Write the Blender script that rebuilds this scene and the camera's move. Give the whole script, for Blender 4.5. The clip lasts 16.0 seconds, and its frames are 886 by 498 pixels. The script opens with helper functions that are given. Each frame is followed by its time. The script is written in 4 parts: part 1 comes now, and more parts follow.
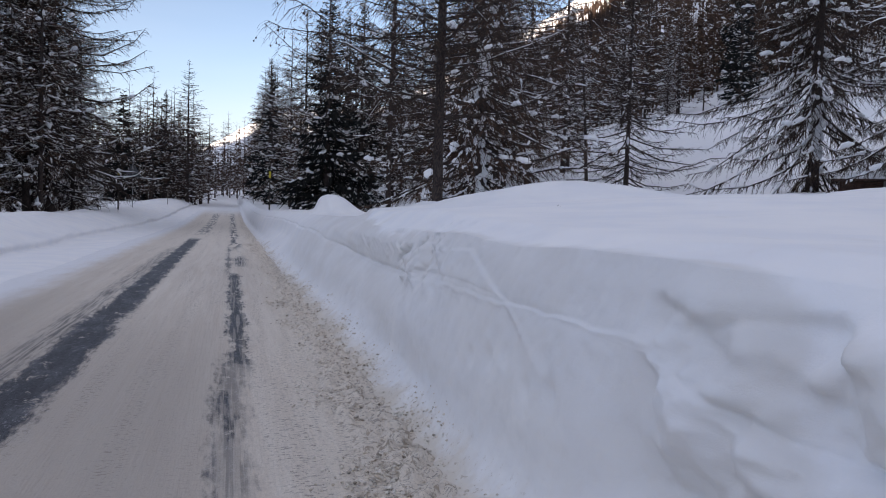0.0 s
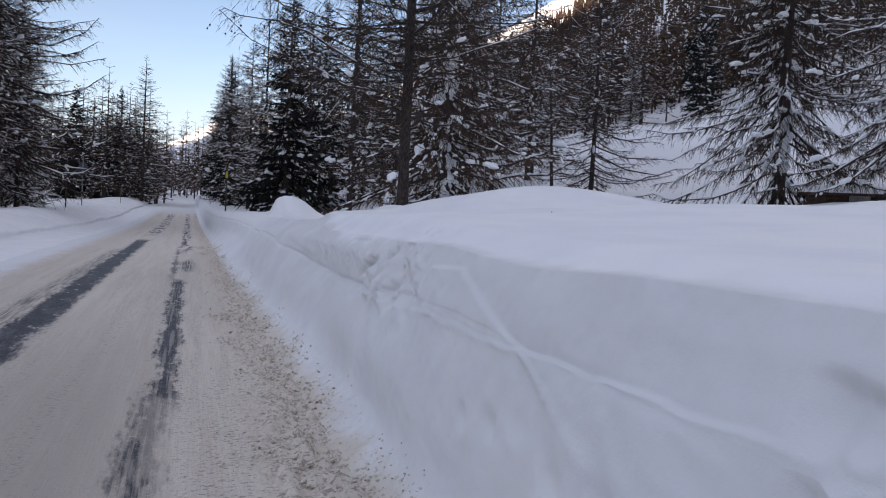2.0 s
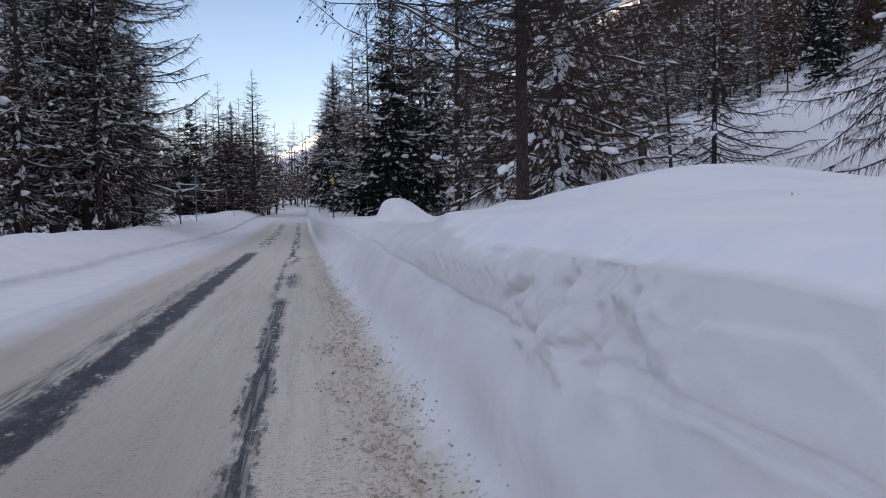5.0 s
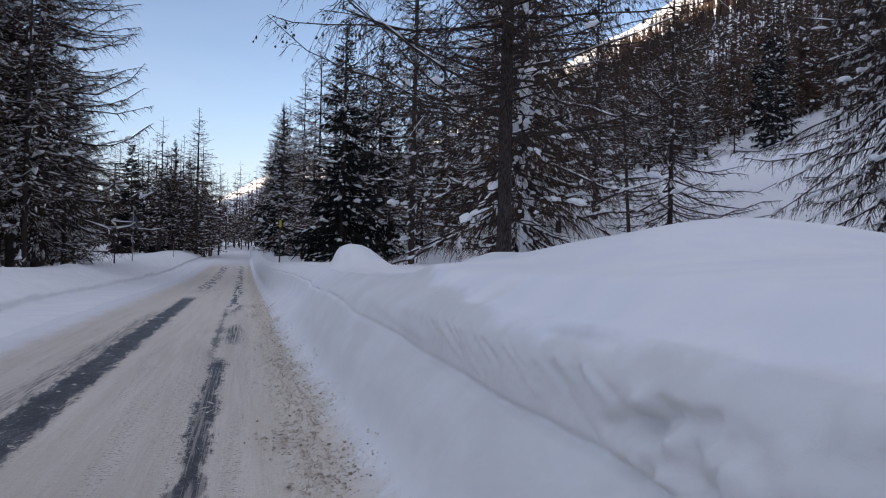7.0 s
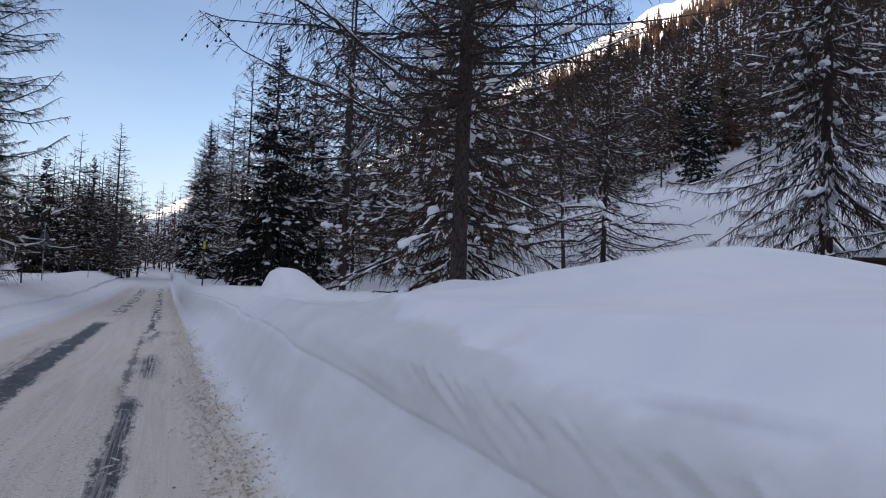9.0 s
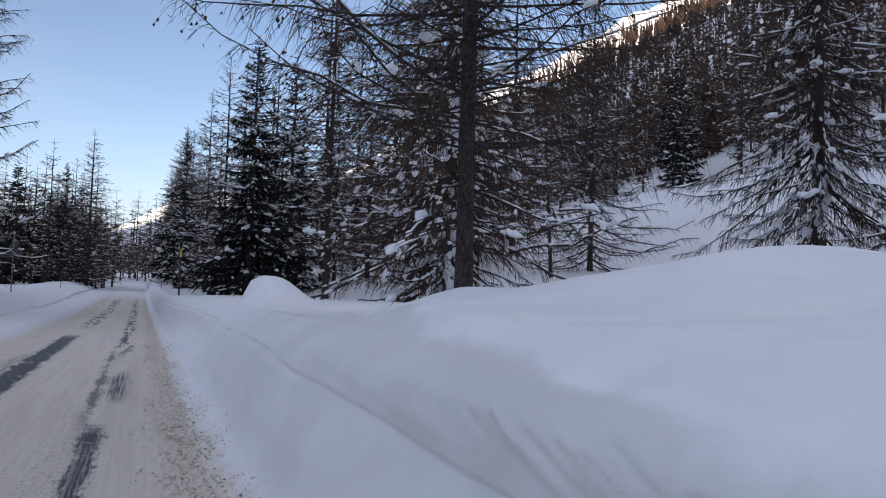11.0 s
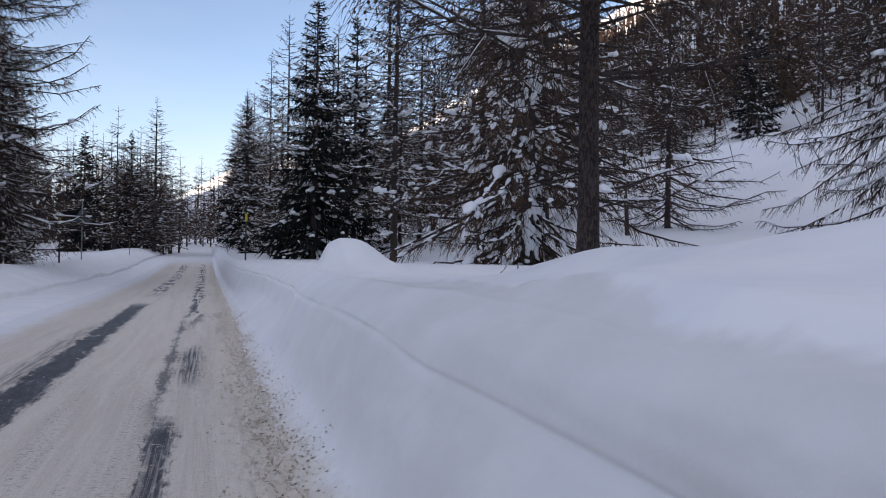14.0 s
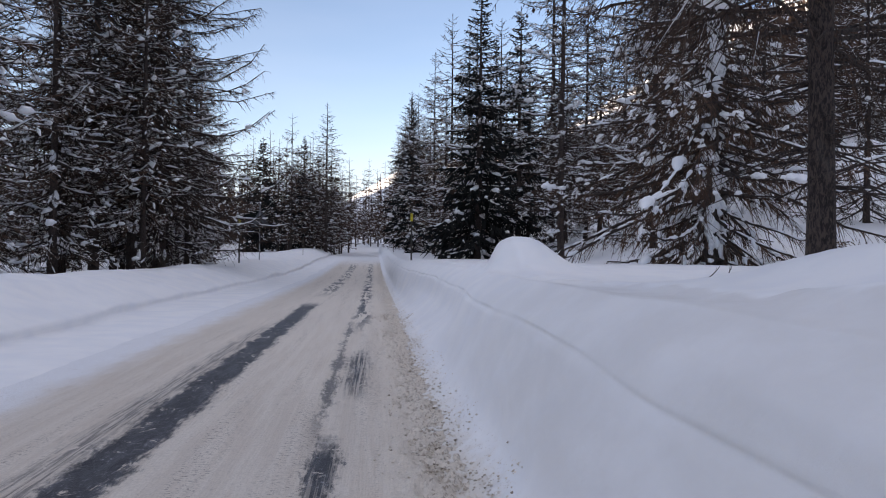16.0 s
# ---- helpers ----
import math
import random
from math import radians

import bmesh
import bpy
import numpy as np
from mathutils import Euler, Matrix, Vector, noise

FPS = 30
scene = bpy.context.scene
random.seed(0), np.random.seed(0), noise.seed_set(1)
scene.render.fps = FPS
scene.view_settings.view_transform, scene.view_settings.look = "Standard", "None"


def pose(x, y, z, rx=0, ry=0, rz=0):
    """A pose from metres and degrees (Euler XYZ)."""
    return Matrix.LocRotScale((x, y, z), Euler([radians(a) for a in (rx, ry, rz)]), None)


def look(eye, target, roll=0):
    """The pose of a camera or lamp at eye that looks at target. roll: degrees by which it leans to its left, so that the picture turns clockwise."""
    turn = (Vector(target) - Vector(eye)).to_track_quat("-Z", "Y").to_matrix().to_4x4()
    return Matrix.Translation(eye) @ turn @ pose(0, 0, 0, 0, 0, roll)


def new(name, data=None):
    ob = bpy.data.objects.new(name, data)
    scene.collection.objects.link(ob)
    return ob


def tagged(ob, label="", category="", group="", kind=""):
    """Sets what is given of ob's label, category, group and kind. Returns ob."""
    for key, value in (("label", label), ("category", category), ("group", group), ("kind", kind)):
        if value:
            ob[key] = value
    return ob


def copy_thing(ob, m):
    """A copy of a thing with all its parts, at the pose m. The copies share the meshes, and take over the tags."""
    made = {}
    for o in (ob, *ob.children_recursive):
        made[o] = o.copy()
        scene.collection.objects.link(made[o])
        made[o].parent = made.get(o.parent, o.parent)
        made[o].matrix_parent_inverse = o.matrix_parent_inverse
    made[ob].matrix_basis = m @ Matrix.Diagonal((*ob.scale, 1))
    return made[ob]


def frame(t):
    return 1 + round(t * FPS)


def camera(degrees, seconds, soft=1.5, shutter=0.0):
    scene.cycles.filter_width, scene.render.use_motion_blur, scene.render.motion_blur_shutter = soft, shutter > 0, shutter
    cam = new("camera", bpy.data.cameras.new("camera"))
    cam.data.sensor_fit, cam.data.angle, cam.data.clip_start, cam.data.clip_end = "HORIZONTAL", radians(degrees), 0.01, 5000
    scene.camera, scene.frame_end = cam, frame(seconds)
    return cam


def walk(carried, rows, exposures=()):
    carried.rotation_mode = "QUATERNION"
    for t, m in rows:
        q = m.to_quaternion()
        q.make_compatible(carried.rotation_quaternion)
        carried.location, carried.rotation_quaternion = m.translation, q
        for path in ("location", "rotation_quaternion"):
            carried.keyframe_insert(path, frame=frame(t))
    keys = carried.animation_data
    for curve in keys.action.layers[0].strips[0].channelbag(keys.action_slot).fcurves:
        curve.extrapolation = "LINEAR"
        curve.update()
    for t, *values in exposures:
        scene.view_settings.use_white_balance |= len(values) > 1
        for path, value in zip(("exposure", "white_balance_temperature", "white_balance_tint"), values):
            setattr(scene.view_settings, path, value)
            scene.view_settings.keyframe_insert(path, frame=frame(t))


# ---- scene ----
cam = camera(58.3, 16.0, soft=1.0)
PATH = [
    (0, (-0.219, -0.919, 1.3), (0.299, 1.01, 1.21), 1.8),
    (0.5, (-0.138, -0.603, 1.293), (0.465, 1.302, 1.21), 2.1),
    (1, (-0.075, -0.35, 1.279), (0.527, 1.555, 1.202), 1.5),
    (1.5, (-0.067, -0.051, 1.317), (0.54, 1.853, 1.244), 1.3),
    (2, (-0.008, 0.2, 1.297), (0.605, 2.102, 1.225), 3.0),
    (2.5, (0.085, 0.416, 1.315), (0.682, 2.324, 1.253), 1.4),
    (3, (0.134, 0.689, 1.313), (0.7, 2.606, 1.246), 0.4),
    (3.5, (0.171, 0.932, 1.304), (0.718, 2.854, 1.215), 0.3),
    (4, (0.228, 1.19, 1.326), (0.593, 3.154, 1.233), -0.3),
    (4.2, (0.238, 1.316, 1.307), (0.582, 3.284, 1.205), -0.7),
    (6.3, (0.156, 3.473, 1.361), (0.589, 5.424, 1.305), 0.2),
    (6.5, (0.148, 3.6, 1.323), (0.617, 5.544, 1.269), 0.9),
    (7, (0.165, 3.926, 1.363), (0.65, 5.866, 1.397), 1.3),
    (7.5, (0.138, 4.283, 1.352), (0.654, 6.214, 1.421), 1.8),
    (8, (0.104, 4.564, 1.378), (0.744, 6.457, 1.459), 2.5),
    (8.2, (0.111, 4.675, 1.376), (0.764, 6.563, 1.464), 2.7),
    (10.5, (0.251, 6.019, 1.368), (0.928, 7.898, 1.493), 1.4),
    (11, (0.24, 6.292, 1.379), (0.946, 8.159, 1.506), 1.8),
    (11.5, (0.291, 6.59, 1.362), (1.016, 8.451, 1.477), 2.0),
    (12, (0.325, 6.78, 1.383), (1.022, 8.651, 1.503), 1.1),
    (12.5, (0.303, 7.107, 1.373), (0.979, 8.987, 1.472), 0.8),
    (13, (0.314, 7.416, 1.37), (0.994, 9.295, 1.436), 0.9),
    (13.5, (0.273, 7.648, 1.374), (0.841, 9.565, 1.417), 0.8),
    (14, (0.184, 7.987, 1.394), (0.755, 9.904, 1.419), 0.9),
    (14.5, (0.166, 8.227, 1.374), (0.695, 10.156, 1.396), 1.3),
    (15, (0.165, 8.479, 1.374), (0.555, 10.44, 1.387), 0.5),
    (15.5, (0.15, 8.759, 1.407), (0.482, 10.731, 1.424), 0.7),
    (16, (0.197, 9.036, 1.405), (0.37, 11.028, 1.422), 0.7),
]
walk(cam, [(t, look(eye, target, roll)) for t, eye, target, roll in PATH],
     exposures=[(0, 1.47, 8050, 19.5), (4, 1.49, 8000, 19.5), (7.5, 1.33, 7700, 18.5), (11, 1.36, 7600, 18.5), (14, 1.49, 7850, 19.5), (16, 1.58, 8100, 20)])

# ---- light: clear winter sky, the low sun stands behind a ridge to the rear left ----
SUN_EL, SUN_AZ = radians(16), Vector((-0.86, -0.51, 0)).normalized()
world = bpy.data.worlds.new("winter_sky")
scene.world = world
world.use_nodes = True
wn = world.node_tree
wn.nodes.clear()
w_out = wn.nodes.new("ShaderNodeOutputWorld")
w_bg = wn.nodes.new("ShaderNodeBackground")
w_sky = wn.nodes.new("ShaderNodeTexSky")
w_sky.sky_type, w_sky.sun_disc = "NISHITA", False
w_sky.sun_elevation, w_sky.sun_rotation = SUN_EL, math.atan2(SUN_AZ.x, SUN_AZ.y)
w_sky.altitude, w_sky.air_density, w_sky.dust_density, w_sky.ozone_density = 1900, 1.0, 0.1, 2.5
w_co = wn.nodes.new("ShaderNodeTexCoord")
w_map = wn.nodes.new("ShaderNodeMapping")
w_map.inputs["Scale"].default_value = (1.1, 1.1, 5.0)
w_map.inputs["Rotation"].default_value = (0.25, 0.2, 0.5)
w_noise = wn.nodes.new("ShaderNodeTexNoise")
w_noise.inputs["Scale"].default_value, w_noise.inputs["Detail"].default_value = 1.6, 6
w_ramp = wn.nodes.new("ShaderNodeMapRange")
w_ramp.inputs["From Min"].default_value, w_ramp.inputs["From Max"].default_value = 0.36, 0.72
w_sep = wn.nodes.new("ShaderNodeSeparateXYZ")
# faint cirrus low down; bright cloud added overhead, unseen, to light the ground
w_overhead_fill = wn.nodes.new("ShaderNodeMapRange")
w_overhead_fill.interpolation_type = "SMOOTHSTEP"
for key, v in (("From Min", 0.30), ("From Max", 0.75), ("To Min", 0.07), ("To Max", 0.78)):
    w_overhead_fill.inputs[key].default_value = v
w_amount = wn.nodes.new("ShaderNodeMath")
w_amount.operation = "MULTIPLY"
w_cloud_fill = wn.nodes.new("ShaderNodeMix")
w_cloud_fill.data_type = "RGBA"
w_cloud_fill.inputs["B"].default_value = (5.4, 5.9, 6.8, 1)
w_hor = wn.nodes.new("ShaderNodeMapRange")
w_hor.interpolation_type = "SMOOTHSTEP"
w_hor.inputs["From Min"].default_value, w_hor.inputs["From Max"].default_value = 0.19, 0.02
w_hor.inputs["To Max"].default_value = 0.6
w_mix = wn.nodes.new("ShaderNodeMix")
w_mix.data_type = "RGBA"
w_mix.inputs["B"].default_value = (2.6, 3.05, 3.7, 1)
wn.links.new(w_co.outputs["Generated"], w_map.inputs["Vector"])
wn.links.new(w_map.outputs[0], w_noise.inputs["Vector"])
wn.links.new(w_noise.outputs[0], w_ramp.inputs["Value"])
wn.links.new(w_co.outputs["Generated"], w_sep.inputs[0])
wn.links.new(w_sep.outputs["Z"], w_hor.inputs["Value"])
wn.links.new(w_sep.outputs["Z"], w_overhead_fill.inputs["Value"])
wn.links.new(w_ramp.outputs[0], w_amount.inputs[0])
wn.links.new(w_overhead_fill.outputs[0], w_amount.inputs[1])
wn.links.new(w_hor.outputs[0], w_mix.inputs["Factor"])
wn.links.new(w_sky.outputs[0], w_mix.inputs["A"])
wn.links.new(w_amount.outputs[0], w_cloud_fill.inputs["Factor"])
wn.links.new(w_mix.outputs["Result"], w_cloud_fill.inputs["A"])
wn.links.new(w_cloud_fill.outputs["Result"], w_bg.inputs["Color"])
w_bg.inputs["Strength"].default_value = 0.09
wn.links.new(w_bg.outputs[0], w_out.inputs[0])

sun_data = bpy.data.lights.new("sun", "SUN")
sun_data.energy, sun_data.angle, sun_data.color = 4.0, radians(0.5), (1.0, 0.93, 0.82)
sun = new("sun", sun_data)
sun_way = SUN_AZ * math.cos(SUN_EL) + Vector((0, 0, math.sin(SUN_EL)))
sun.matrix_world = look(sun_way * 50, (0, 0, 0))


# ---- node helpers ----
class Nodes:
    def __init__(self, name):
        self.mat = bpy.data.materials.new(name)
        self.mat.use_nodes = True
        self.tree = self.mat.node_tree
        self.bsdf = self.tree.nodes["Principled BSDF"]
        geo = self.tree.nodes.new("ShaderNodeNewGeometry")
        self.pos = geo.outputs["Position"]
        self.normal = geo.outputs["Normal"]
        self.island = geo.outputs["Random Per Island"]

    def put(self, value, socket):
        if isinstance(value, bpy.types.NodeSocket):
            self.tree.links.new(value, socket)
        else:
            socket.default_value = value

    def math(self, op, a, b=0.0, clamp=False):
        n = self.tree.nodes.new("ShaderNodeMath")
        n.operation, n.use_clamp = op, clamp
        self.put(a, n.inputs[0]), self.put(b, n.inputs[1])
        return n.outputs[0]

    def noise(self, scale=1.0, stretch=(1, 1, 1), detail=4.0, rough=0.55, distort=0.0, shift=(0, 0, 0)):
        m = self.tree.nodes.new("ShaderNodeMapping")
        m.inputs["Scale"].default_value, m.inputs["Location"].default_value = stretch, shift
        self.tree.links.new(self.pos, m.inputs["Vector"])
        n = self.tree.nodes.new("ShaderNodeTexNoise")
        n.inputs["Scale"].default_value, n.inputs["Detail"].default_value = scale, detail
        n.inputs["Roughness"].default_value, n.inputs["Distortion"].default_value = rough, distort
        self.tree.links.new(m.outputs[0], n.inputs["Vector"])
        return n.outputs[0]

    def span(self, value, lo, hi, to_lo=0.0, to_hi=1.0):
        n = self.tree.nodes.new("ShaderNodeMapRange")
        n.interpolation_type = "SMOOTHSTEP"
        self.put(value, n.inputs["Value"])
        for key, v in (("From Min", lo), ("From Max", hi), ("To Min", to_lo), ("To Max", to_hi)):
            n.inputs[key].default_value = v
        return n.outputs[0]

    def mix(self, fac, a, b):
        n = self.tree.nodes.new("ShaderNodeMix")
        n.data_type = "RGBA"
        self.put(fac, n.inputs["Factor"]), self.put(a, n.inputs["A"]), self.put(b, n.inputs["B"])
        return n.outputs["Result"]

    def xyz(self):
        n = self.tree.nodes.new("ShaderNodeSeparateXYZ")
        self.tree.links.new(self.pos, n.inputs[0])
        return n.outputs

    def bump(self, height, strength=0.3, distance=0.02):
        n = self.tree.nodes.new("ShaderNodeBump")
        n.inputs["Strength"].default_value, n.inputs["Distance"].default_value = strength, distance
        self.put(height, n.inputs["Height"])
        self.tree.links.new(n.outputs[0], self.bsdf.inputs["Normal"])

    def done(self, color, rough=0.8, metal=0.0, specular=0.5):
        self.put(color, self.bsdf.inputs["Base Color"])
        self.put(rough, self.bsdf.inputs["Roughness"])
        self.bsdf.inputs["Metallic"].default_value = metal
        self.bsdf.inputs["Specular IOR Level"].default_value = specular
        return self.mat


def rgb(r, g, b):
    return (r, g, b, 1.0)


# ---- materials ----
def make_snow(name, dirt=0.0):
    n = Nodes(name)
    fine, mid, large = n.noise(220, detail=2), n.noise(18, detail=4), n.noise(1.3, detail=3)
    col = n.mix(n.span(large, 0.3, 0.7), rgb(0.82, 0.835, 0.86), rgb(0.89, 0.89, 0.89))
    if dirt:
        stain = n.noise(2.2, (1, 0.6, 1.6), 5, 0.6, 0.6)
        col = n.mix(n.span(stain, 0.60, 0.78, 0.0, dirt), col, rgb(0.62, 0.58, 0.47))
        # greyer snow over the wall as far as its rim, weaker at the foot and farther ahead
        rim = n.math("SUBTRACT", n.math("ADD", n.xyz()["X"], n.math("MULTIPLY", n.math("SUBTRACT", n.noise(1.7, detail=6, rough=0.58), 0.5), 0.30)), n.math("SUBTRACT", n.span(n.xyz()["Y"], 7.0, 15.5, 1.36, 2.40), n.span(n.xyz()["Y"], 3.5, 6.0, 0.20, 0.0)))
        wall_grey = n.math("MULTIPLY", n.span(rim, 0.05, -0.05), n.span(n.noise(1.6, (1, 0.7, 1.3), 5, 0.6), 0.30, 0.65, 0.60, 1.0))
        wall_grey = n.math("MULTIPLY", wall_grey, n.math("MULTIPLY", n.span(n.xyz()["X"], 0.94, 1.14, 0.3, 1.0), n.span(n.xyz()["Y"], 12.0, 20.0, 1.0, 0.25)))
        col = n.mix(wall_grey, col, rgb(0.71, 0.70, 0.69))
        x = n.math("ADD", n.xyz()["X"], n.math("MULTIPLY", n.math("SUBTRACT", n.noise(3.0, detail=6, rough=0.65), 0.5), 0.55))
        splash = n.span(n.math("ADD", n.xyz()["Z"], n.math("MULTIPLY", n.noise(5.0, detail=5, rough=0.65), 0.2)), 0.34, 0.14)
        col = n.mix(n.math("MULTIPLY", n.math("MULTIPLY", splash, n.span(n.xyz()["Y"], 11.0, 18.0, 1.0, 0.35)), n.span(x, 1.08, 0.80, 0.0, 0.9)), col, rgb(0.66, 0.585, 0.495))
        spatter = n.noise(30, (1, 0.8, 1), 4, 0.7)
        col = n.mix(n.math("MULTIPLY", n.math("MULTIPLY", n.span(spatter, 0.58, 0.68), splash), n.span(x, 1.30, 0.95, 0.0, 0.7)), col, rgb(0.42, 0.34, 0.26))
    h = n.math("ADD", n.math("MULTIPLY", fine, 0.25), n.math("MULTIPLY", mid, 1.0))
    n.bump(h, 0.3, 0.014)
    return n.done(col, 0.7, specular=0.25)


def make_terrain_snow():
    n = Nodes("snowfield")
    mid, large = n.noise(3, detail=5), n.noise(0.15, detail=5)
    far_rock = n.noise(0.012, (1, 1, 2.0), 9, 0.62, 0.4)
    z = n.xyz()["Z"]
    rock = n.math("MULTIPLY", n.span(far_rock, 0.56, 0.62, 0.0, 0.6), n.span(z, 45.0, 90.0))
    col = n.mix(n.span(large, 0.3, 0.7), rgb(0.82, 0.835, 0.86), rgb(0.89, 0.89, 0.89))
    col = n.mix(rock, col, rgb(0.13, 0.10, 0.08))
    n.bump(mid, 0.4, 0.08)
    return n.done(col, 0.75, specular=0.2)


def make_road():
    n = Nodes("packed_snow_road")
    x, y = n.xyz()["X"], n.xyz()["Y"]
    streak = n.noise(1.0, (7.0, 0.35, 1), 6, 0.65, 0.4)
    fine_streak = n.noise(1.0, (38.0, 1.1, 1), 5, 0.6)
    mottled = n.noise(5.0, (1, 0.6, 1), 6, 0.62)
    grain = n.noise(70.0, (1, 0.7, 1), 4, 0.65)
    wobble = n.math("MULTIPLY", n.math("SUBTRACT", n.noise(1.0, (3.0, 1.0, 1), 6, 0.65), 0.5), 0.34)
    rag = n.math("MULTIPLY", n.math("SUBTRACT", n.noise(1.0, (22.0, 5.0, 1), 5, 0.7), 0.5), 0.30)
    edge = n.math("ADD", wobble, rag)
    # packed snow: greyish white in the middle, sandy brown towards the right edge, clean snow on the left
    base = n.mix(n.span(streak, 0.36, 0.64), rgb(0.665, 0.585, 0.505), rgb(0.745, 0.675, 0.595))
    base = n.mix(n.span(y, 14.0, 30.0, 0.0, 0.6), base, rgb(0.84, 0.765, 0.675))
    tread = n.noise(1.0, (7.0, 42.0, 1), 3, 0.6)
    base = n.mix(n.math("MULTIPLY", n.span(tread, 0.54, 0.66, 0.0, 0.16), n.span(x, -2.4, -1.9)), base, rgb(0.47, 0.42, 0.38))
    sandy = n.span(n.math("ADD", x, n.math("MULTIPLY", wobble, 1.5)), -0.05, 0.75)
    base = n.mix(n.math("MULTIPLY", sandy, 0.75), base, rgb(0.77, 0.68, 0.575))
    lane = n.span(n.math("ABSOLUTE", n.math("ADD", x, 2.75)), 1.0, 0.2, 0.0, 0.75)
    lane = n.math("MULTIPLY", lane, n.span(y, 15.0, 8.0, 0.25, 1.0))
    base = n.mix(lane, base, rgb(0.47, 0.415, 0.355))
    clean = n.span(n.math("ADD", x, n.math("MULTIPLY", wobble, 2.0)), -2.65, -3.35)
    base = n.mix(clean, base, rgb(0.84, 0.86, 0.89))
    base = n.mix(n.math("MULTIPLY", n.span(y, 12.0, 4.0, 0.0, 0.85), n.span(x, 0.1, -0.6)), base, rgb(0.42, 0.37, 0.325))
    thin = n.math("MULTIPLY", n.span(fine_streak, 0.56, 0.70), n.span(x, -2.6, -1.6))
    thin = n.math("MULTIPLY", thin, n.span(x, 0.5, 0.1, 0.15, 0.7))
    base = n.mix(n.math("MULTIPLY", thin, 0.16), base, rgb(0.36, 0.33, 0.31))
    # small crosswise clods pressed by tyre blocks, gathered in lanes
    blocks = n.noise(1.0, (24.0, 46.0, 1), 3, 0.65, 0.5, shift=(4, 3, 0))
    lanes = n.span(n.noise(1.0, (3.4, 0.12, 1), 3, 0.6, shift=(8, 1, 0)), 0.47, 0.60)
    base = n.mix(n.math("MULTIPLY", n.math("MULTIPLY", n.span(blocks, 0.55, 0.62, 0.0, 0.8), lanes), n.span(x, -2.9, -2.3)), base, rgb(0.26, 0.23, 0.205))
    base = n.mix(n.span(mottled, 0.58, 0.74, 0.0, 0.22), base, rgb(0.40, 0.34, 0.29))
    # bare wheel tracks
    def track(centre, half, soft=0.05):
        off = n.math("ABSOLUTE", n.math("SUBTRACT", x, centre))
        return n.span(n.math("ADD", off, edge), half + soft, half - soft)
    def stretch(y0, y1, soft=0.8):
        yy = n.math("ADD", y, n.math("MULTIPLY", edge, 5.0))
        return n.math("MULTIPLY", n.span(yy, y0 - soft, y0 + soft), n.span(yy, y1 + soft, y1 - soft))
    patchy = n.span(n.noise(1.0, (5.0, 0.45, 1), 5, 0.62, shift=(3, 1, 0)), 0.46, 0.56)
    left = n.math("MULTIPLY", track(-1.56, 0.20), stretch(-8, 31.5, 1.2))
    fringe = n.math("MULTIPLY", n.math("MULTIPLY", track(-1.88, 0.13, 0.12), stretch(-8, 24, 2)), n.span(fine_streak, 0.42, 0.60, 0.1, 0.75))
    far_left = n.math("MULTIPLY", n.math("MULTIPLY", track(-1.50, 0.26, 0.12), stretch(38, 80, 4)), n.math("MULTIPLY", n.span(patchy, 0.0, 0.8), 0.8))
    comb = n.span(n.noise(1.0, (30.0, 0.5, 1), 5, 0.6, shift=(1, 4, 0)), 0.40, 0.56, 0.25, 1.0)
    right = n.math("MULTIPLY", n.math("MULTIPLY", track(-0.13, 0.085, 0.04), stretch(5.6, 15.1, 0.5)), n.span(comb, 0.25, 0.8, 0.6, 1.0))
    right_tail = n.math("MULTIPLY", n.math("MULTIPLY", track(-0.20, 0.085, 0.07), stretch(2.2, 5.9, 0.5)), n.math("MULTIPLY", n.span(comb, 0.25, 1.0, 0.5, 1.0), n.span(patchy, 0, 1, 0.55, 1)))
    right_mid = n.math("MULTIPLY", n.math("MULTIPLY", track(0.02, 0.11, 0.1), stretch(17.2, 20.6, 0.6)), comb)
    right_line = n.math("MULTIPLY", n.math("MULTIPLY", track(-0.25, 0.035, 0.05), stretch(15.5, 25.5, 1)), 0.8)
    right_far = n.math("MULTIPLY", n.math("MULTIPLY", track(-0.05, 0.16, 0.12), stretch(25, 80, 3)), patchy)
    bare = left
    for m in (fringe, far_left, right, right_tail, right_mid, right_line, right_far):
        bare = n.math("MAXIMUM", bare, m)
    base = n.mix(n.span(grain, 0.32, 0.66, 0.27, 0.0), base, rgb(0.36, 0.32, 0.29))
    pits = n.noise(1.0, (30.0, 16.0, 1), 3, 0.7, shift=(7, 2, 0))
    base = n.mix(n.math("MULTIPLY", n.span(pits, 0.60, 0.70, 0.0, 0.4), n.span(x, -3.4, -2.9)), base, rgb(0.30, 0.26, 0.23))
    # brown specks, and shade of pits between slush lumps put into the colour
    specks_and_pits = n.noise(1.0, (26.0, 17.0, 1), 4, 0.7, 0.4, shift=(2, 9, 0))
    base = n.mix(n.math("MULTIPLY", n.span(specks_and_pits, 0.51, 0.61, 0.0, 0.85), n.span(n.math("ADD", x, n.math("MULTIPLY", wobble, 1.2)), 0.36, 0.60)), base, rgb(0.33, 0.265, 0.205))
    base = n.mix(n.span(n.math("ADD", y, n.math("MULTIPLY", wobble, 40.0)), 72.0, 96.0, 0.0, 0.9), base, rgb(0.86, 0.865, 0.875))
    islands = n.span(n.noise(1.0, (6.0, 3.2, 1), 5, 0.7, 0.5, shift=(5, 5, 0)), 0.66, 0.60)
    bare = n.math("MULTIPLY", bare, islands)
